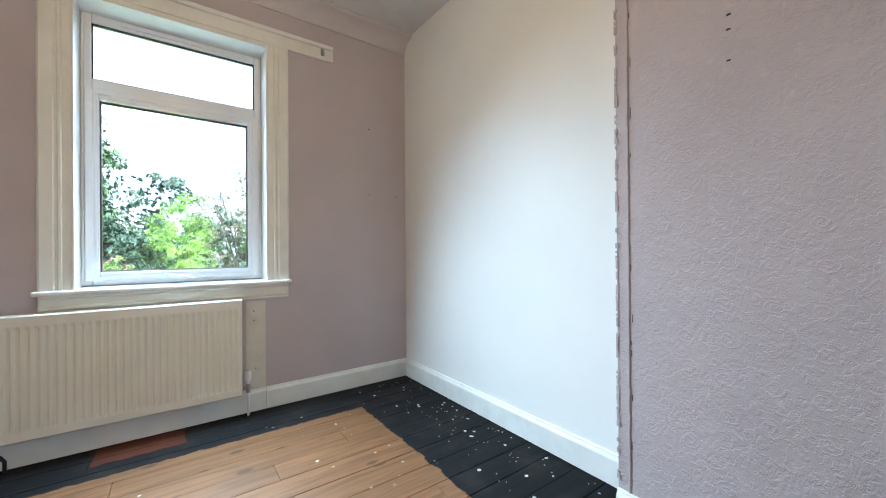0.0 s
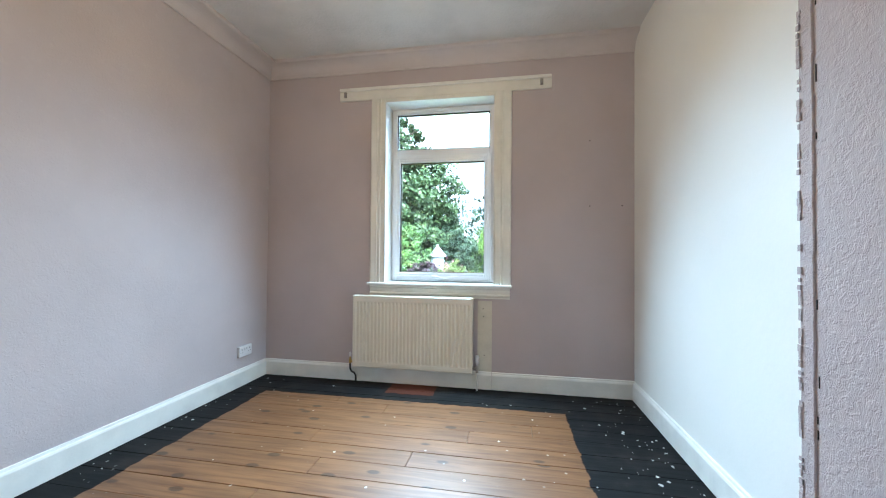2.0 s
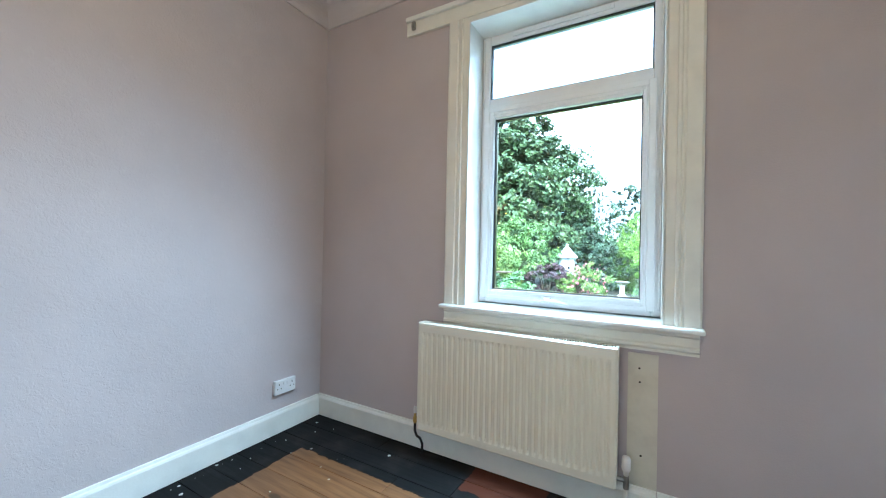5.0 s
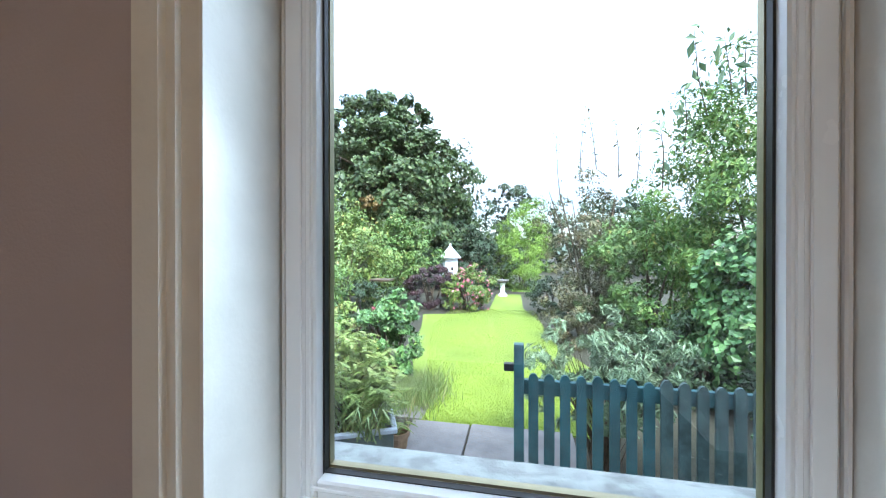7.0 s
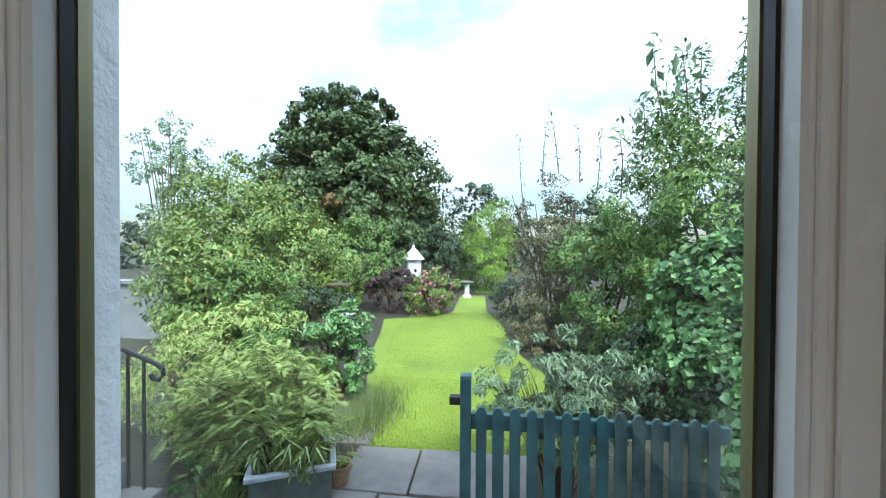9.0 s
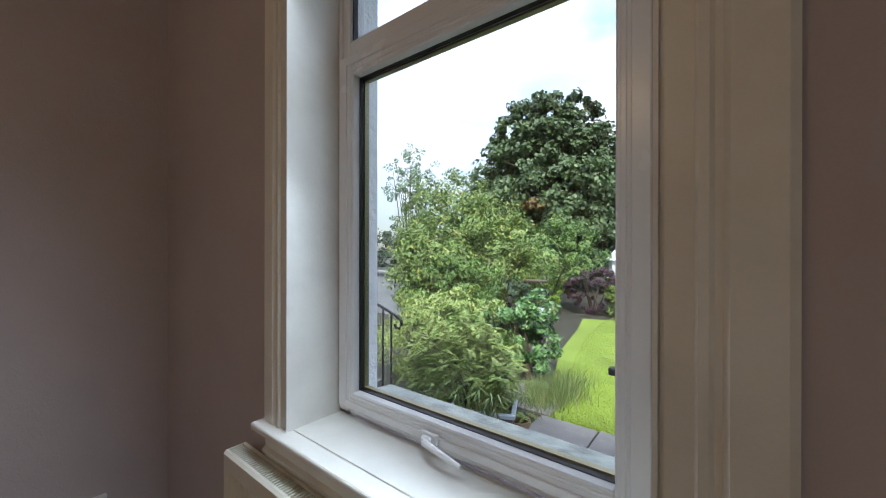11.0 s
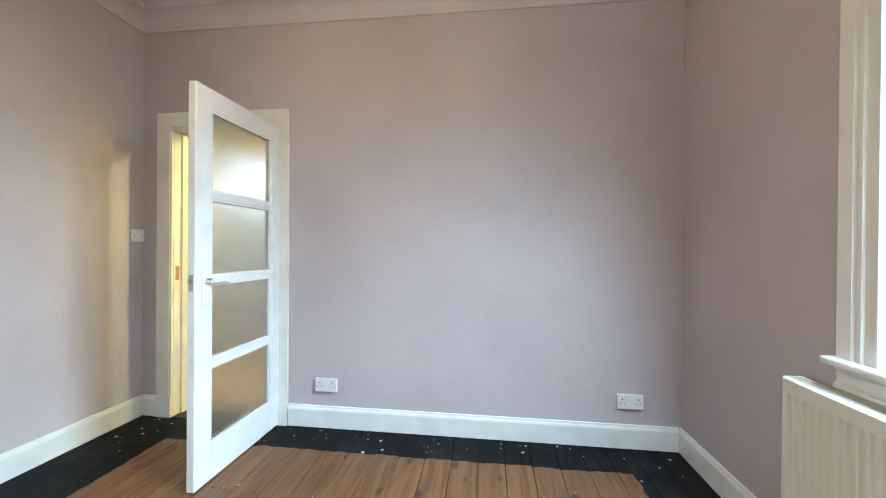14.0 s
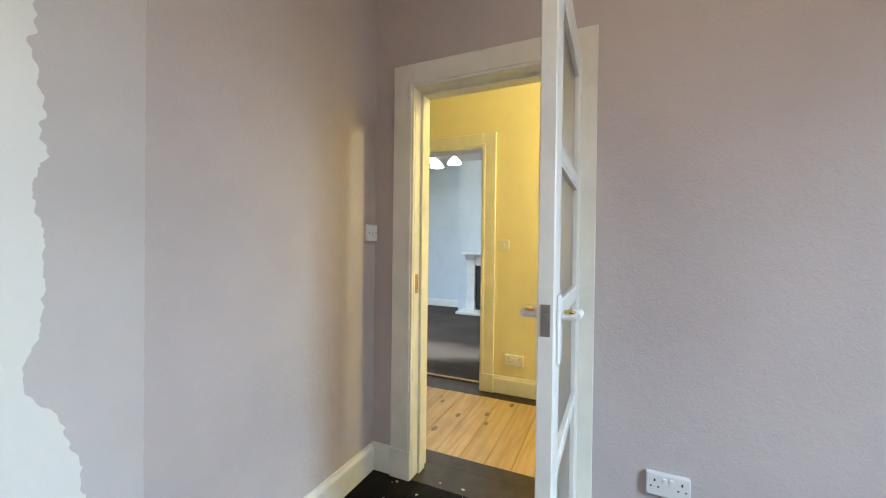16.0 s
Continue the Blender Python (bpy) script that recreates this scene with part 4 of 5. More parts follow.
def crown_points(centre, radii, n, clumps, seed, fill=0.35, rough=0.22):
    """Points and outward directions of leaves in uneven clumps over an egg-shaped crown."""
    r = np.random.RandomState(seed)
    d = r.normal(0, 1, (clumps, 3))
    d /= np.linalg.norm(d, axis=1)[:, None]
    dist = (1 - fill * r.uniform(0, 1, clumps) ** 1.5) * (1 + r.normal(0, rough * 0.5, clumps))
    cc = np.array(centre) + d * dist[:, None] * np.array(radii)
    pick = r.randint(0, clumps, n)
    cr = (np.array(radii).mean() * rough * r.uniform(0.6, 1.4, clumps))[pick]
    q = r.normal(0, 1, (n, 3))
    q /= np.linalg.norm(q, axis=1)[:, None]
    pts = cc[pick] + q * (cr * r.uniform(0.3, 1, n) ** 0.5)[:, None] * np.array([1, 1, 0.75])
    out = d[pick] * 0.6 + q * 0.5 + np.array([0, 0, 0.55])
    pts[:, 2] = np.maximum(pts[:, 2], GZ + 0.02)
    return pts, out


def shrub(name, label, category, centre, radii, mat, n, clumps, size, seed, slim=0.5, fill=0.4, rough=0.2, stems=6, trunk=0.03):
    base = (centre[0], centre[1], GZ)
    ob = thing(name, label, category)
    r = random.Random(seed)
    bm = bmesh.new()
    for k in range(stems):
        a = r.uniform(0, 6.28)
        q = r.uniform(0.35, 0.85)
        tip = Vector((centre[0] + radii[0] * q * math.cos(a), centre[1] + radii[1] * q * math.sin(a), centre[2] + radii[2] * r.uniform(0.0, 0.7)))
        b0 = Vector(base) + Vector((r.uniform(-1, 1) * radii[0] * 0.15, r.uniform(-1, 1) * radii[1] * 0.15, 0))
        mid = b0.lerp(tip, 0.5) + Vector((0, 0, 0.12 * radii[2]))
        tube([b0, mid, tip], [trunk, trunk * 0.7, trunk * 0.25], bm, 6)
    part("stems", bm, bark, ob)
    p, o = crown_points(centre, radii, n, clumps, seed, fill, rough)
    leaf_mesh("crown", p, o, size, mat, ob, seed + 1, slim)
    return ob


def shoots(ob, roots, mat, seed, length=1.0, size=0.09, per=26):
    """Long upright shoots that stand out of a crown, with paired leaves."""
    r = random.Random(seed)
    bm, pts, nor = bmesh.new(), [], []
    for q in roots:
        tip = Vector(q) + Vector((r.uniform(-0.18, 0.18), r.uniform(-0.15, 0.15), length * r.uniform(0.7, 1.2)))
        tube([q, Vector(q).lerp(tip, 0.5) + Vector((r.uniform(-0.05, 0.05), 0, 0)), tip], [0.012, 0.009, 0.003], bm, 5)
        for k in range(per):
            p = Vector(q).lerp(tip, (k + 1) / per)
            a = k * 2.4
            pts.append(p + Vector((math.cos(a), math.sin(a), 0.3)) * size * 0.5)
            nor.append((math.cos(a) * 0.4, math.sin(a) * 0.4, 1))
    part("shoot", bm, bark, ob)
    leaf_mesh("shoot_leaves", np.array(pts), np.array(nor), size, mat, ob, seed, 0.42)


# large sycamore
tree = thing("sycamore_tree", "large dark green sycamore tree with a dense crown", "tree")
TX, TY = -6.4, 20.0
bm = tube([(TX, TY, GZ), (TX + 0.1, TY, 1.5), (TX, TY, 4.0), (TX + 0.1, TY, 7.5)], [0.38, 0.30, 0.22, 0.06], None, 12)
rt = random.Random(11)
for k in range(14):
    a, z = k * 2.4, 1.4 + k * 0.42
    ln = 3.4 - abs(z - 3.0) * 0.35
    tube([(TX, TY, z), (TX + 0.5 * ln * math.cos(a), TY + 0.5 * ln * math.sin(a), z + 0.7), (TX + ln * math.cos(a), TY + ln * math.sin(a), z + 1.1)], [0.13, 0.08, 0.02], bm, 7)
part("trunk", bm, bark, tree)
ps, os_ = [], []
for c, rr, n, cl in (((TX, TY, 4.0), (4.5, 3.6, 3.3), 60000, 800), ((TX - 0.3, TY, 6.5), (2.9, 2.5, 2.5), 34000, 400), ((TX + 0.2, TY, 2.0), (4.6, 3.4, 2.2), 32000, 400)):
    p, o = crown_points(c, rr, n, cl, 20 + cl, 0.55, 0.11)
    ps.append(p)
    os_.append(o)
leaf_mesh("crown", np.concatenate(ps), np.concatenate(os_), 0.165, leaf_syc, tree, 5, 0.75)

# orange-toned leaf cluster set at the front of the crown
leaf_orange = leafy("orange_brown_leaves", (0.15, 0.11, 0.03), (0.24, 0.15, 0.045))
p, o = crown_points((-6.1, 16.9, 3.25), (0.75, 0.35, 0.26), 700, 26, 26)
leaf_mesh("dry_leaves", p, o, 0.13, leaf_orange, tree, 27, 0.6, "spray of orange leaves")
shrub("shrub", "tall yellow-green shrub at the garden edge", "shrub", (-6.6, 12.0, 1.6), (2.0, 1.6, 2.1), leaf_yell, 22000, 260, 0.09, 31)
shrub("shrub", "wide yellow-green shrub with some orange leaves", "shrub", (-4.5, 11.0, 0.9), (1.5, 1.3, 1.35), leaf_yell, 14000, 100, 0.085, 32)
shrub("shrub", "rounded dense mid-green shrub", "shrub", (-4.1, 13.5, 1.0), (1.7, 1.3, 1.35), leaf_hedge, 14000, 100, 0.085, 33)
shrub("birch_tree", "slim pale silvery green young tree", "tree", (-9.1, 12.6, 3.7), (1.15, 0.9, 1.8), leaf_silver, 6500, 110, 0.075, 34, fill=0.8, rough=0.14, stems=12)
shrub("shrub", "broad pale green shrub with yellowing tips", "shrub", (-5.0, 9.0, 0.8), (1.2, 0.9, 1.3), leaf_yell, 12000, 160, 0.08, 30)
shrub("shrub", "low green shrub beside the steps", "shrub", (-3.4, 7.6, 0.1), (0.9, 0.8, 0.6), leaf_fern, 7000, 60, 0.07, 35)
shrub("shrub", "leafy pale green shrub behind the railing", "shrub", (-2.95, 6.3, 0.05), (0.75, 0.6, 0.62), leaf_fern, 9000, 120, 0.05, 28, slim=0.35)
shrub("shrub", "spreading green shrub before the boundary wall", "shrub", (-4.3, 8.6, 0.35), (1.3, 0.7, 0.85), leaf_hedge, 12000, 150, 0.06, 29)
shrub("shrub", "dark green shrub in shade", "shrub", (-3.2, 9.6, 0.1), (0.9, 0.6, 0.6), leaf_dark, 6000, 50, 0.07, 36)
shrub("fern", "low green ferns behind the railing foot", "plant", (-2.25, 5.75, -0.05), (0.50, 0.40, 0.42), leaf_fern, 6000, 80, 0.055, 25, slim=0.28, fill=0.6)
shrub("fern", "dark green fern beside the trough", "plant", (-1.92, 5.20, -0.25), (0.26, 0.24, 0.18), leaf_ivy, 2200, 40, 0.050, 24, slim=0.25, fill=0.6, stems=10, trunk=0.005)
shrub("shrub", "mid-green shrub in the bed behind the trough", "shrub", (-2.35, 6.9, 0.0), (0.60, 0.50, 0.50), leaf_hedge, 7000, 90, 0.055, 23)
shrub("rose_bush", "dark green rose bush beside the lawn", "shrub", (-1.62, 7.0, 0.22), (0.42, 0.40, 0.55), leaf_ivy, 4200, 46, 0.065, 37, slim=0.55, fill=0.6)
shrub("purple_bush", "clipped dark purple bush", "shrub", (-2.45, 13.0, 0.25), (0.78, 0.6, 0.66), leaf_purple, 9000, 80, 0.055, 38, fill=0.2, rough=0.15)
fl = shrub("flower_bush", "green bush with small pink and red flowers", "shrub", (-1.35, 12.9, 0.2), (0.80, 0.6, 0.66), leaf_yell, 8000, 70, 0.06, 39)
p, o = crown_points((-1.35, 12.9, 0.25), (0.85, 0.65, 0.68), 220, 60, 40)
tagged(leaf_mesh("flowers", p, o, 0.07, leaf_pink, fl, 41, 0.9), kind="stuff")
shrub("dome_bush", "small clipped lime green bush", "shrub", (-3.7, 12.2, 0.15), (0.55, 0.5, 0.52), leaf_lime, 4000, 50, 0.05, 42, fill=0.15, rough=0.12)
shrub("conifer", "feathery lime green conifer", "tree", (0.35, 18.0, 1.3), (1.1, 0.9, 2.1), leaf_lime, 12000, 120, 0.10, 43, slim=0.3, fill=0.5)
shrub("conifer", "smaller feathery lime green conifer", "tree", (-0.55, 19.5, 0.9), (0.9, 0.8, 1.7), leaf_lime, 7000, 80, 0.10, 44, slim=0.3)
shrub("shrub", "dark shaded shrub behind the bird bath", "shrub", (-2.0, 18.0, 0.8), (2.2, 1.2, 1.5), leaf_dark, 11000, 90, 0.11, 45)
tree2 = shrub("apple_tree", "thin brownish tree with sparse leaves", "tree", (1.75, 11.0, 1.5), (1.25, 1.1, 1.75), leaf_brown, 8500, 110, 0.065, 46, fill=0.85, rough=0.15, stems=16, trunk=0.03)
shoots(tree2, [(1.4, 11.0, 2.9), (1.75, 11.0, 3.1), (2.2, 11, 2.9), (2.5, 10.8, 2.6), (1.0, 11, 2.3)], leaf_brown, 6, 1.5, 0.09, 26)
shrub("shrub", "low dark green shrub beside the lawn", "shrub", (1.0, 12.5, 0.1), (0.75, 0.6, 0.6), leaf_dark, 6000, 60, 0.06, 47)
shrub("shrub", "dusky reddish shrub beside the lawn", "shrub", (1.25, 9.6, 0.15), (0.75, 0.7, 0.7), leaf_brown, 6500, 60, 0.055, 48, fill=0.6)
shrub("hedge", "dense mixed green hedge", "hedge", (2.4, 9.3, 0.8), (1.1, 1.3, 1.4), leaf_hedge, 15000, 110, 0.075, 49)
tall = shrub("shrub", "tall arching green shrub with long upright shoots", "shrub", (3.5, 8.0, 1.9), (1.5, 1.2, 2.0), leaf_hedge, 34000, 190, 0.075, 50, slim=0.38, fill=0.5)
shrub("shrub", "tall dense green shrub rising over the ivy", "shrub", (5.0, 7.3, 2.1), (1.5, 1.1, 2.1), leaf_hedge, 34000, 190, 0.075, 54, slim=0.38, fill=0.5)
shoots(tall, [(2.3, 8.0, 2.7), (2.6, 8.0, 3.1), (3.0, 7.9, 3.4), (3.5, 7.9, 3.4), (2.1, 8.2, 2.2), (3.9, 8, 3.3), (2.8, 7.8, 3.0)], leaf_silver, 9, 1.15, 0.15, 30)
ivy = thing("ivy_hedge", "tall hedge wall covered in glossy ivy", "hedge")
ps, os_ = [], []
for k, (c, rr, n, cl) in enumerate((((4.0, 6.3, 1.4), (1.0, 0.95, 1.9), 34000, 420), ((3.0, 7.0, 0.6), (0.9, 0.8, 1.15), 24000, 280), ((3.1, 5.9, 0.15), (0.75, 0.7, 0.65), 14000, 100), ((4.7, 5.6, 1.7), (1.0, 0.8, 2.0), 15000, 200), ((3.75, 5.55, 1.0), (0.75, 0.6, 1.5), 19000, 240), ((2.35, 5.15, 0.05), (0.62, 0.30, 0.62), 9000, 120), ((3.1, 5.0, 0.3), (0.6, 0.4, 0.9), 9000, 120))):
    p, o = crown_points(c, rr, n, cl, 60 + k, 0.25, 0.20)
    ps.append(p)
    os_.append(o)
leaf_mesh("crown", np.concatenate(ps), np.concatenate(os_), 0.075, leaf_ivy, ivy, 61, 0.85)
part("stems", tube([(4.0, 6.4, GZ), (4.0, 6.4, 1.2), (4.1, 6.4, 2.6)], [0.09, 0.07, 0.03], tube([(3.0, 7.1, GZ), (3.0, 7.1, 1.1)], [0.06, 0.03], None, 7), 7), bark, ivy)
shrub("shrub", "dark undergrowth at the foot of the hedge", "shrub", (2.1, 7.2, 0.0), (0.6, 0.8, 0.5), leaf_dark, 7000, 60, 0.055, 52)
per = shrub("perennial", "grey-green leafy perennials behind the fence", "plant", (0.72, 5.45, 0.36), (0.68, 0.28, 0.46), leaf_silver, 9000, 120, 0.062, 53, slim=0.22, fill=0.9, rough=0.14, stems=60, trunk=0.006)
row = thing("tree_row", "dark far trees beyond the garden", "tree", kind="stuff")
ps, os_ = [], []
for k in range(16):
    p, o = crown_points((-26 + k * 3.6, 27 + (k % 3) * 1.6, 1.4 + (k * 7 % 5) * 0.3), (2.6, 1.8, 2.2 + (k * 5 % 4) * 0.3), 2600, 50, 80 + k)
    ps.append(p)
    os_.append(o)
leaf_mesh("crown", np.concatenate(ps), np.concatenate(os_), 0.26, leaf_dark, row, 81, 0.7)

# potted shrub: arching stems with feather-like leaves
sor = thing("potted_shrub", "bushy shrub with feathery leaves growing in a trough", "plant")
rr = random.Random(71)
bm, pts, nor = bmesh.new(), [], []
for k in range(210):
    a, q = rr.uniform(0, 6.28), rr.uniform(0, 1) ** 0.6
    b0 = Vector((-1.32 + rr.uniform(-0.20, 0.20), 5.30 + rr.uniform(-0.12, 0.16), -0.16))
    tip = Vector((-1.66 + 0.78 * q * math.cos(a), 5.45 + 0.46 * q * math.sin(a), 0.64 - 0.45 * q * q + rr.uniform(-0.45, 0.14)))
    mid = b0.lerp(tip, 0.55) + Vector((0, 0, 0.10))
    if k < 90:
        tube([b0, mid, tip], [0.006, 0.0045, 0.002], bm, 5)
    for j in range(7):
        base = mid.lerp(tip, j / 6) + Vector((rr.uniform(-0.04, 0.04), rr.uniform(-0.04, 0.04), rr.uniform(-0.04, 0.04)))
        h = rr.uniform(0, 6.28)
        d = Vector((math.cos(h), math.sin(h), rr.uniform(-0.35, 0.45))).normalized()
        side = d.cross(Vector((0, 0, 1))).normalized()
        ln = rr.uniform(0.10, 0.17)
        for i in range(10):
            w = 0.036 * (1 - abs(i / 9 - 0.4))
            c = base + d * ln * i / 9 - Vector((0, 0, 0.05 * (i / 9) ** 2))
            for s in (-1, 1):
                pts.append((c, side * s * w + d * w * 0.35))
part("stems", bm, bark, sor)
vs, fs = [], []
for c, d in pts:
    i0 = len(vs)
    n = Vector((-d.y, d.x, 0)) * 0.20
    vs += [c, c + d * 0.6 + n + Vector((0, 0, 0.004)), c + d * 1.35 - Vector((0, 0, 0.006)), c + d * 0.6 - n]
    fs += [(i0, i0 + 1, i0 + 2), (i0, i0 + 2, i0 + 3)]
me = bpy.data.meshes.new("foliage")
me.from_pydata([tuple(q) for q in vs], [], fs)
me.materials.append(leaf_fern)
new("foliage", me).parent = sor
bm = bmesh.new()
for k in range(70):
    a = rr.uniform(0, 6.28)
    b0 = Vector((-1.25 + rr.uniform(-0.22, 0.26), 5.12 + rr.uniform(-0.1, 0.1), -0.15))
    ln = rr.uniform(0.18, 0.42)
    t1 = b0 + Vector((math.cos(a) * ln * 0.5, math.sin(a) * ln * 0.4, ln * 0.8))
    t2 = t1 + Vector((math.cos(a) * ln * 0.5, math.sin(a) * ln * 0.4, -ln * 0.15))
    w = Vector((-math.sin(a), math.cos(a), 0)) * 0.007
    q = [bm.verts.new(z) for z in (b0 - w, b0 + w, t1 + w, t1 - w, t2)]
    bm.faces.new(q[:4])
    bm.faces.new((q[3], q[2], q[4]))
part("long_leaves", bm, grass_blade, sor)
tr = thing("plant_trough", "grey-green rectangular planter with a pale rim", "planter")
tr.matrix_world = pose(-1.28, 5.26, GZ, 0, 0, 24)
part("body", boxes([((-0.28, -0.17, 0), (0.28, -0.15, 0.28)), ((-0.28, 0.15, 0), (0.28, 0.17, 0.28)), ((-0.28, -0.15, 0), (-0.26, 0.15, 0.28)), ((0.26, -0.15, 0), (0.28, 0.15, 0.28)), ((-0.26, -0.15, 0), (0.26, 0.15, 0.24))], 0.004), trough_mat, tr)
part("rim", boxes([((-0.31, -0.20, 0.27), (0.31, -0.155, 0.31)), ((-0.31, 0.155, 0.27), (0.31, 0.20, 0.31)), ((-0.31, -0.155, 0.27), (-0.265, 0.155, 0.31)), ((0.265, -0.155, 0.27), (0.31, 0.155, 0.31))], 0.008), trough_rim, tr, "pale moulded rim")
pt = thing("plant_pot", "small empty clay plant pot beside the trough", "pot")
part("body", lathe([(0.070, 0), (0.095, 0.15), (0.105, 0.15), (0.105, 0.19), (0.090, 0.19), (0.085, 0.10), (0.02, 0.09)], (-0.985, 5.42, GZ), 20), terracotta, pt, smooth=False)

# fence and gate post
fence = thing("picket_fence", "blue-green painted picket fence with rounded tops", "fence")
FY = 4.85


def picket(x, w, top, mat):
    bm = bmesh.new()
    prof = [(-w / 2, GZ + 0.05), (w / 2, GZ + 0.05), (w / 2, top - 0.035), (w * 0.36, top - 0.012), (w * 0.15, top), (-w * 0.15, top), (-w * 0.36, top - 0.012), (-w / 2, top - 0.035)]
    r = [[bm.verts.new((x + a, FY + y, z)) for a, z in prof] for y in (-0.012, 0.010)]
    k = len(prof)
    for i in range(k):
        bm.faces.new((r[0][i], r[0][(i + 1) % k], r[1][(i + 1) % k], r[1][i]))
    bm.faces.new(r[0][::-1])
    bm.faces.new(r[1])
    bmesh.ops.recalc_face_normals(bm, faces=bm.faces)
    return part("picket", bm, mat, fence)


part("post", box((0.022, FY - 0.04, GZ), (0.088, FY + 0.03, 0.742), bevel=0.004), fence_paint, fence)
for k in range(14):
    picket(0.150 + k * 0.101, 0.064 + rt.uniform(-0.004, 0.004), 0.545 + rt.uniform(-0.012, 0.012), fence_paint if k < 8 else fence_worn)
for z in (0.400, -0.180):
    part("rail", box((0.088, FY + 0.011, z), (1.56, FY + 0.050, z + 0.095), bevel=0.003), fence_paint, fence)
part("latch", box((-0.045, FY - 0.02, 0.555), (0.022, FY + 0.03, 0.605), bevel=0.004), dark_metal, fence, "dark gate latch")

# steps, railing and sill outside
steps_ob = structure("stairs_outside", boxes([((-4.2, 3.9, GZ), (-2.62, 4.95, 0.17)), ((-2.62, 3.9, GZ), (-2.36, 4.95, -0.01)), ((-2.36, 3.9, GZ), (-2.08, 4.95, -0.20))], 0.008), slab_mat, "grey stone steps from the back door", "steps")
rail = thing("hand_railing", "black wrought iron railing beside the steps", "railing")
RYY = 4.92
part("top_bar", tube([(-4.1, RYY, 1.10), (-3.2, RYY, 1.07), (-2.20, RYY, 0.72), (-2.10, RYY, 0.685), (-2.055, RYY, 0.655), (-2.05, RYY, 0.61), (-2.08, RYY, 0.575), (-2.13, RYY, 0.58), (-2.15, RYY, 0.61)], 0.016, None, 8), dark_metal, rail)
for x in [-2.20 - 0.125 * k for k in range(14)]:
    top = 0.72 + min(1.0, (-2.2 - x)) * 0.35
    foot = -0.20 if x > -2.36 else (-0.01 if x > -2.62 else 0.17)
    part("baluster", box((x - 0.008, RYY - 0.008, foot), (x + 0.008, RYY + 0.008, top), bevel=0.001), dark_metal, rail)
sill = box((-0.487, 3.034, 0.792), (0.607, 3.27, 0.868), bevel=0.006)
for v in sill.verts:
    if v.co.z > 0.83:
        v.co.z -= (v.co.y - 3.034) * 0.10
structure("sill_outer", sill, stone_sill, "flaking pale painted stone window sill", "window sill")
garden_wall = plain("grey_wall", (0.22, 0.24, 0.25), 0.8, dirt=0.15)
structure("garden_wall", boxes([((-8.5, 9.3, GZ), (-5.3, 9.5, 0.70)), ((-8.6, 9.22, 0.70), (-5.2, 9.58, 0.76))]), garden_wall, "grey boundary wall with a coping", "wall")

# dovecote, bird bath, bird table
dv = thing("dovecote", "white painted wooden dovecote on a post", "dovecote")
DX, DY = -2.12, 14.2
part("post", tube([(DX, DY, GZ), (DX, DY, 0.50)], 0.05), white_wood, dv)
part("base", lathe([(0.36, 0.48), (0.36, 0.53)], (DX, DY, 0), 6), white_wood, dv)
part("body", lathe([(0.25, 0.53), (0.25, 1.05)], (DX, DY, 0), 6), white_wood, dv)
part("roof", lathe([(0.36, 1.05), (0.35, 1.08), (0.05, 1.42), (0.035, 1.44), (0.045, 1.48), (0.02, 1.52)], (DX, DY, 0), 6), white_wood, dv, "pointed white roof")
for x in (-0.11, 0.11):
    part("entrance", boxes([((DX + x - 0.035, DY - 0.232, 0.66), (DX + x + 0.035, DY - 0.210, 0.76))], 0.008), dark_hole, dv)
bb = thing("bird_bath", "small white stone bird bath at the lawn's end", "bird bath")
part("pedestal", lathe([(0.16, 0.03), (0.16, 0.09), (0.09, 0.14), (0.08, 0.42), (0.12, 0.50)], (-0.50, 16.0, GZ), 16), white_wood, bb)
part("bowl", lathe([(0.12, 0.50), (0.24, 0.58), (0.24, 0.62), (0.20, 0.60), (0.05, 0.56)], (-0.50, 16.0, GZ), 16), slab_mat, bb)
bt = thing("bird_table", "bird table with a pale sloping roof", "bird table")
part("post", tube([(-2.95, 10.2, GZ), (-2.95, 10.2, 0.20)], 0.035), bark, bt)
part("tray", box((-3.18, 10.0, 0.18), (-2.72, 10.4, 0.22), bevel=0.004), bark, bt)
part("roof", box((-3.22, 9.98, 0.0), (-2.68, 10.42, 0.02), bevel=0.003), white_wood, bt)
bt.children[-1].matrix_basis = pose(0, 0, 0.46)
for x in (-3.14, -2.76):
    part("support", box((x - 0.015, 10.19, 0.22), (x + 0.015, 10.22, 0.46)), bark, bt)
pk = thing("foxglove", "pink flower spike among the shrubs", "flower")
part("stem", tube([(-2.35, 8.2, GZ), (-2.33, 8.2, 0.36)], 0.006, None, 6), bark, pk)
p, o = crown_points((-2.33, 8.2, 0.25), (0.06, 0.06, 0.14), 160, 30, 91)
leaf_mesh("flowers", p, o, 0.045, leaf_pink, pk, 92, 0.9)
structure("hill", lathe([(60, 0), (48, 2.6), (30, 4.0), (10, 4.6)], (-30, 150, GZ), 40), leaf_dark, "low dark hill in the distance", "hill")

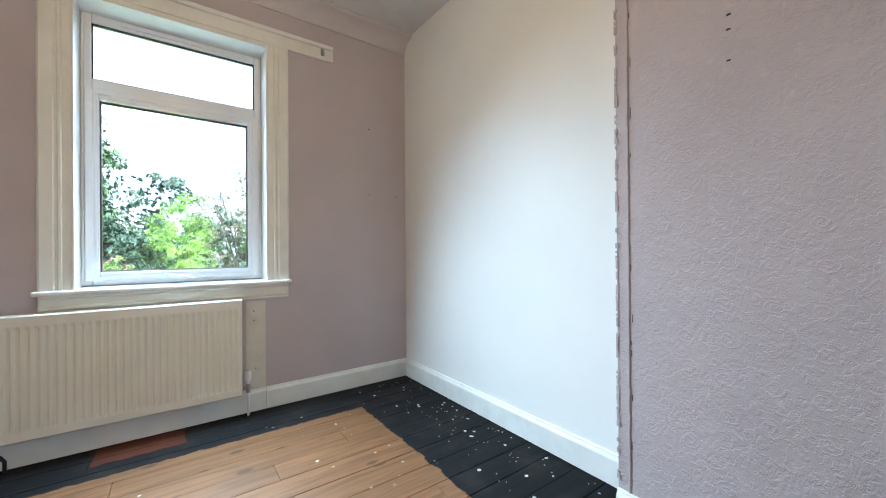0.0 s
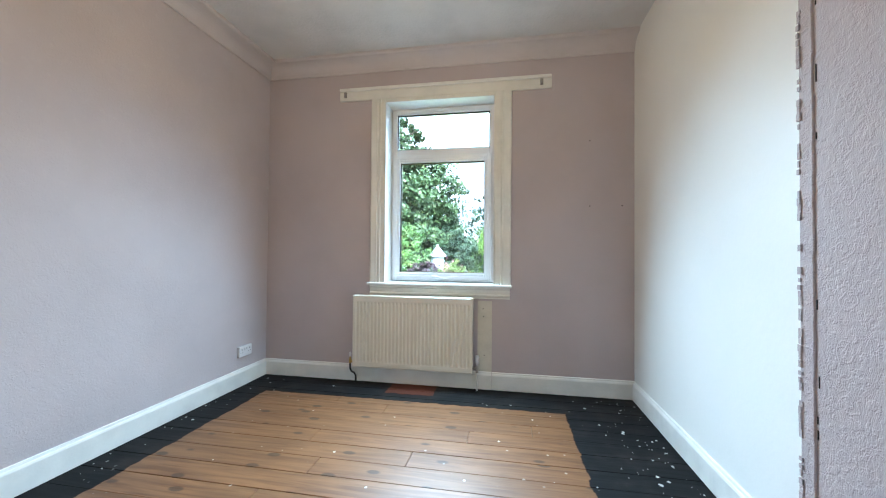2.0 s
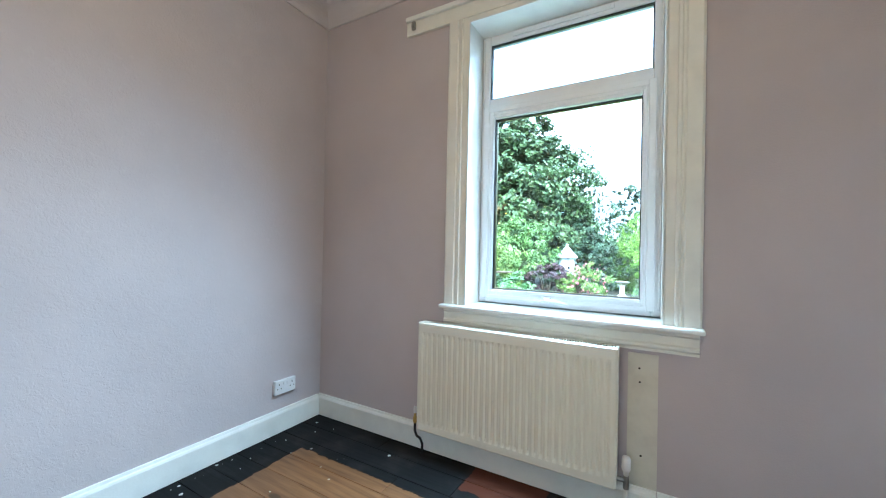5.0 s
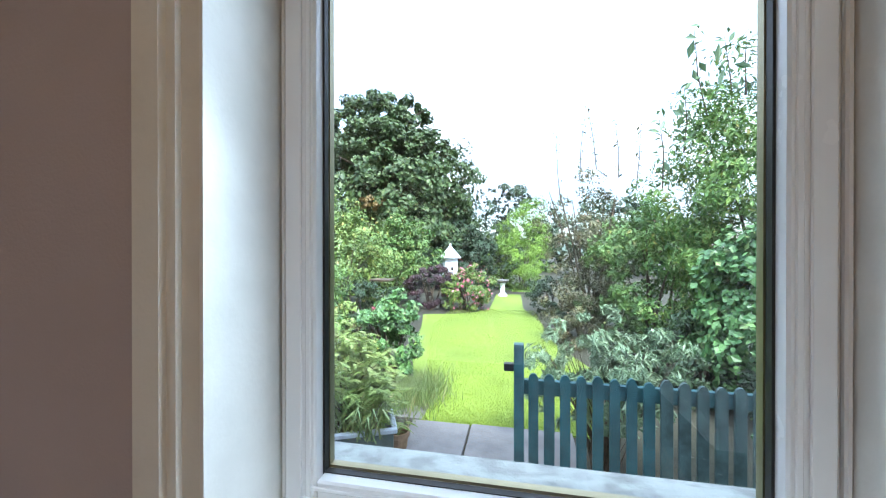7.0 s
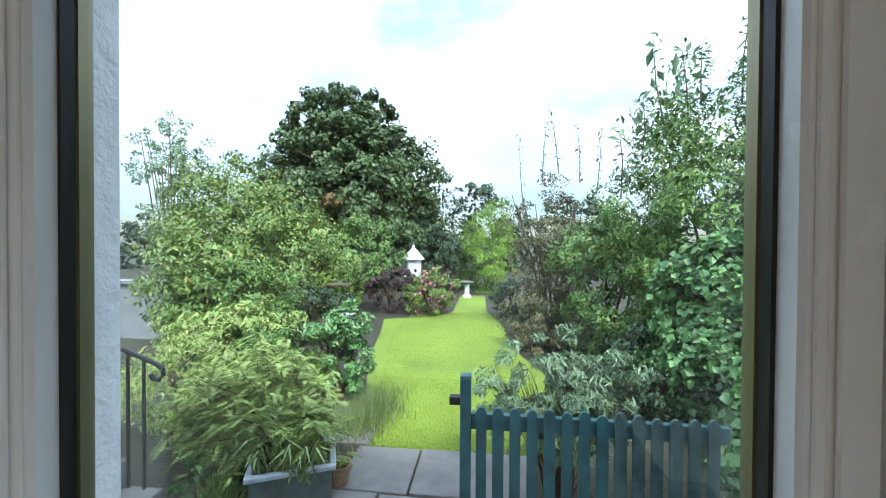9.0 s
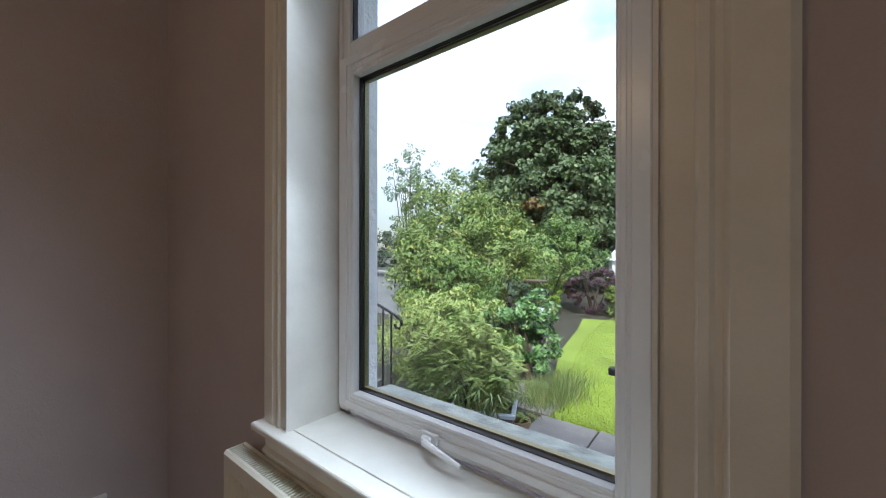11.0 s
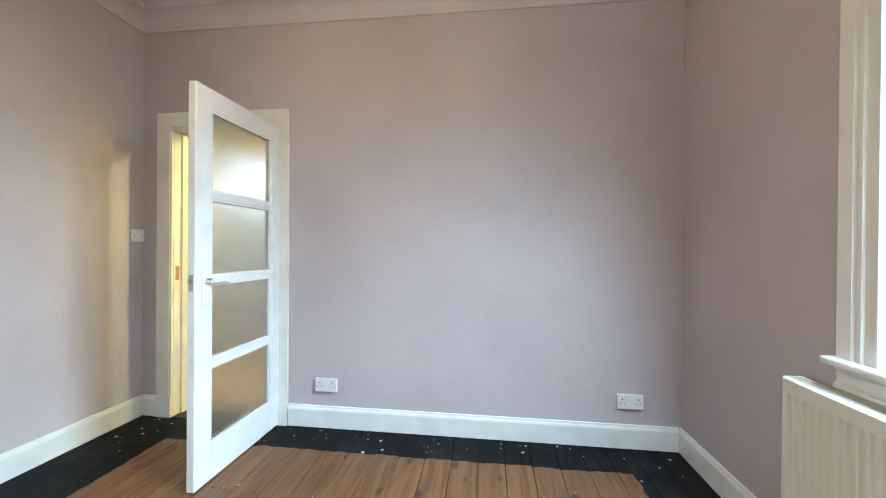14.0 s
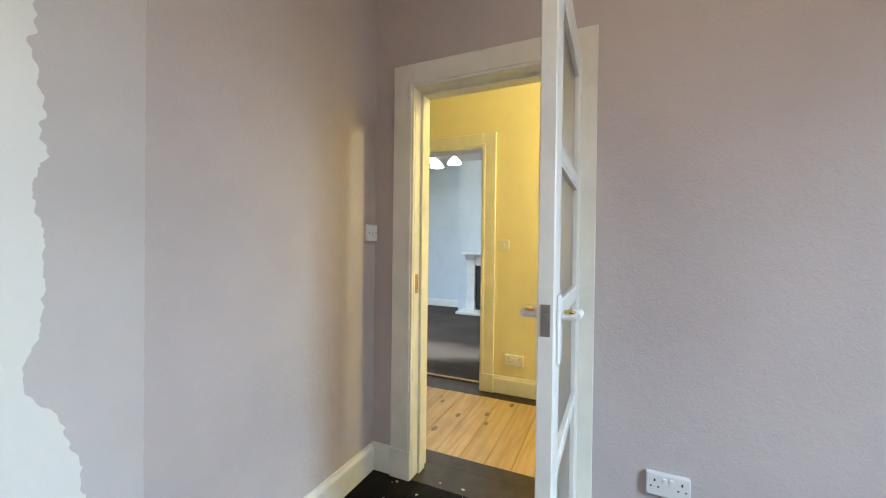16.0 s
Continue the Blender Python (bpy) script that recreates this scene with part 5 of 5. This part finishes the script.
# ---- paving and floorboards ----
pave = structure("pavement", box((-1.95, 3.28, GZ), (2.6, 6.1, GZ + 0.012)), soil, "bedding between the paving slabs", "paving")
rs = random.Random(8)
for lo, hi in (((-1.0, 5.35), (-0.42, 5.97)), ((-0.40, 5.35), (0.55, 5.97)), ((-0.62, 4.55), (0.0, 5.33)), ((-1.9, 4.55), (-0.64, 5.33)), ((0.02, 4.95), (1.2, 5.33)), ((-1.9, 3.9), (-0.6, 4.53)), ((-0.58, 3.9), (0.3, 4.53)), ((0.32, 3.9), (1.4, 4.53)), ((-1.9, 3.3), (-0.3, 3.88)), ((-0.28, 3.3), (1.0, 3.88)), ((-1.45, 5.99), (-0.92, 6.35)), ((-1.62, 6.37), (-1.15, 6.75))):
    z = GZ + 0.040 + rs.uniform(-0.006, 0.006)
    ob = part("slab", box((lo[0], lo[1], GZ + 0.002), (hi[0], hi[1], z), bevel=0.006), slab_mat, pave)

floor = tagged(new("floor"), "varnished pine floorboards with a black painted margin", "floor", kind="structure")
BW = 0.150
rb = random.Random(5)
y = -0.95
while y < 2.99:
    cut = rb.uniform(-0.9, 1.0)
    w = min(BW, 3.0 - y)
    drop = rb.uniform(-0.0015, 0.0005)
    for a, b in ((-1.53, cut - 0.001), (cut + 0.001, 1.75)):
        part("plank", box((a, y + 0.0014, -0.03), (b, y + w - 0.0014, drop), bevel=0.0016), boards, floor)
    y += BW
threshold = structure("trim_door_threshold", box((-1.72, DOOR_A - 0.02, -0.03), (-1.535, DOOR_B + 0.02, -0.001), bevel=0.001), hall_edge, "dark stained board in the doorway", "threshold")
hall_floor = tagged(new("floor_hall"), "pale bare pine hall boards with dark edges", "floor", kind="structure")
y = HA
while y < HB:
    part("plank", box((-2.72, y + 0.0015, -0.03), (-1.83, y + 0.149, rb.uniform(-0.003, -0.001)), bevel=0.002), hall_boards, hall_floor)
    y += 0.15
part("margin", boxes([((-2.985, HA, -0.03), (-2.722, HB, -0.002)), ((-1.828, HA, -0.03), (-1.722, HB, -0.002))]), hall_edge, hall_floor, "dark stained margin")

# loose flakes of paint and plaster dust on the boards
fk = bmesh.new()
rf = random.Random(21)
for k in range(230):
    if k < 120:
        fx, fy = 1.56 - abs(rf.gauss(0, 0.20)), rf.uniform(0.9, 2.72)
    elif k < 165:
        fx, fy = rf.uniform(-1.50, 1.5), rf.uniform(0.2, 2.7)
    elif k < 200:
        fx, fy = -1.50 + abs(rf.gauss(0, 0.10)), rf.uniform(0.35, 2.7)
    else:
        fx, fy = rf.uniform(-1.65, -1.1), rf.uniform(-0.70, 0.1)
    rr_ = rf.choice((0.002, 0.003, 0.004, 0.006, 0.010))
    nv = rf.randint(4, 7)
    low = [fk.verts.new((fx + rr_ * rf.uniform(0.6, 1.3) * math.cos(6.283 * j / nv), fy + rr_ * rf.uniform(0.6, 1.3) * math.sin(6.283 * j / nv), 0.0004)) for j in range(nv)]
    top = fk.verts.new((fx, fy, 0.0022))
    for j in range(nv):
        fk.faces.new((low[j], low[(j + 1) % nv], top))
flakes = part("paint_flakes", fk, plain("paint_flake", (0.62, 0.60, 0.56), 0.7, dirt=0.1))
tagged(flakes, "small white paint flakes scattered on the boards", "debris", kind="stuff")
for fx, fz in ((1.28, 1.50), (1.52, 1.50), (1.28, 2.02), (0.445, 0.66), (0.447, 0.60), (0.455, 0.28)):
    structure("trim_nail_hole", box((fx - 0.004, Y1 - 0.0045, fz - 0.004), (fx + 0.004, Y1 + 0.001, fz + 0.004), bevel=0.001), dark_hole, "small dark nail hole in the wall", "nail hole")
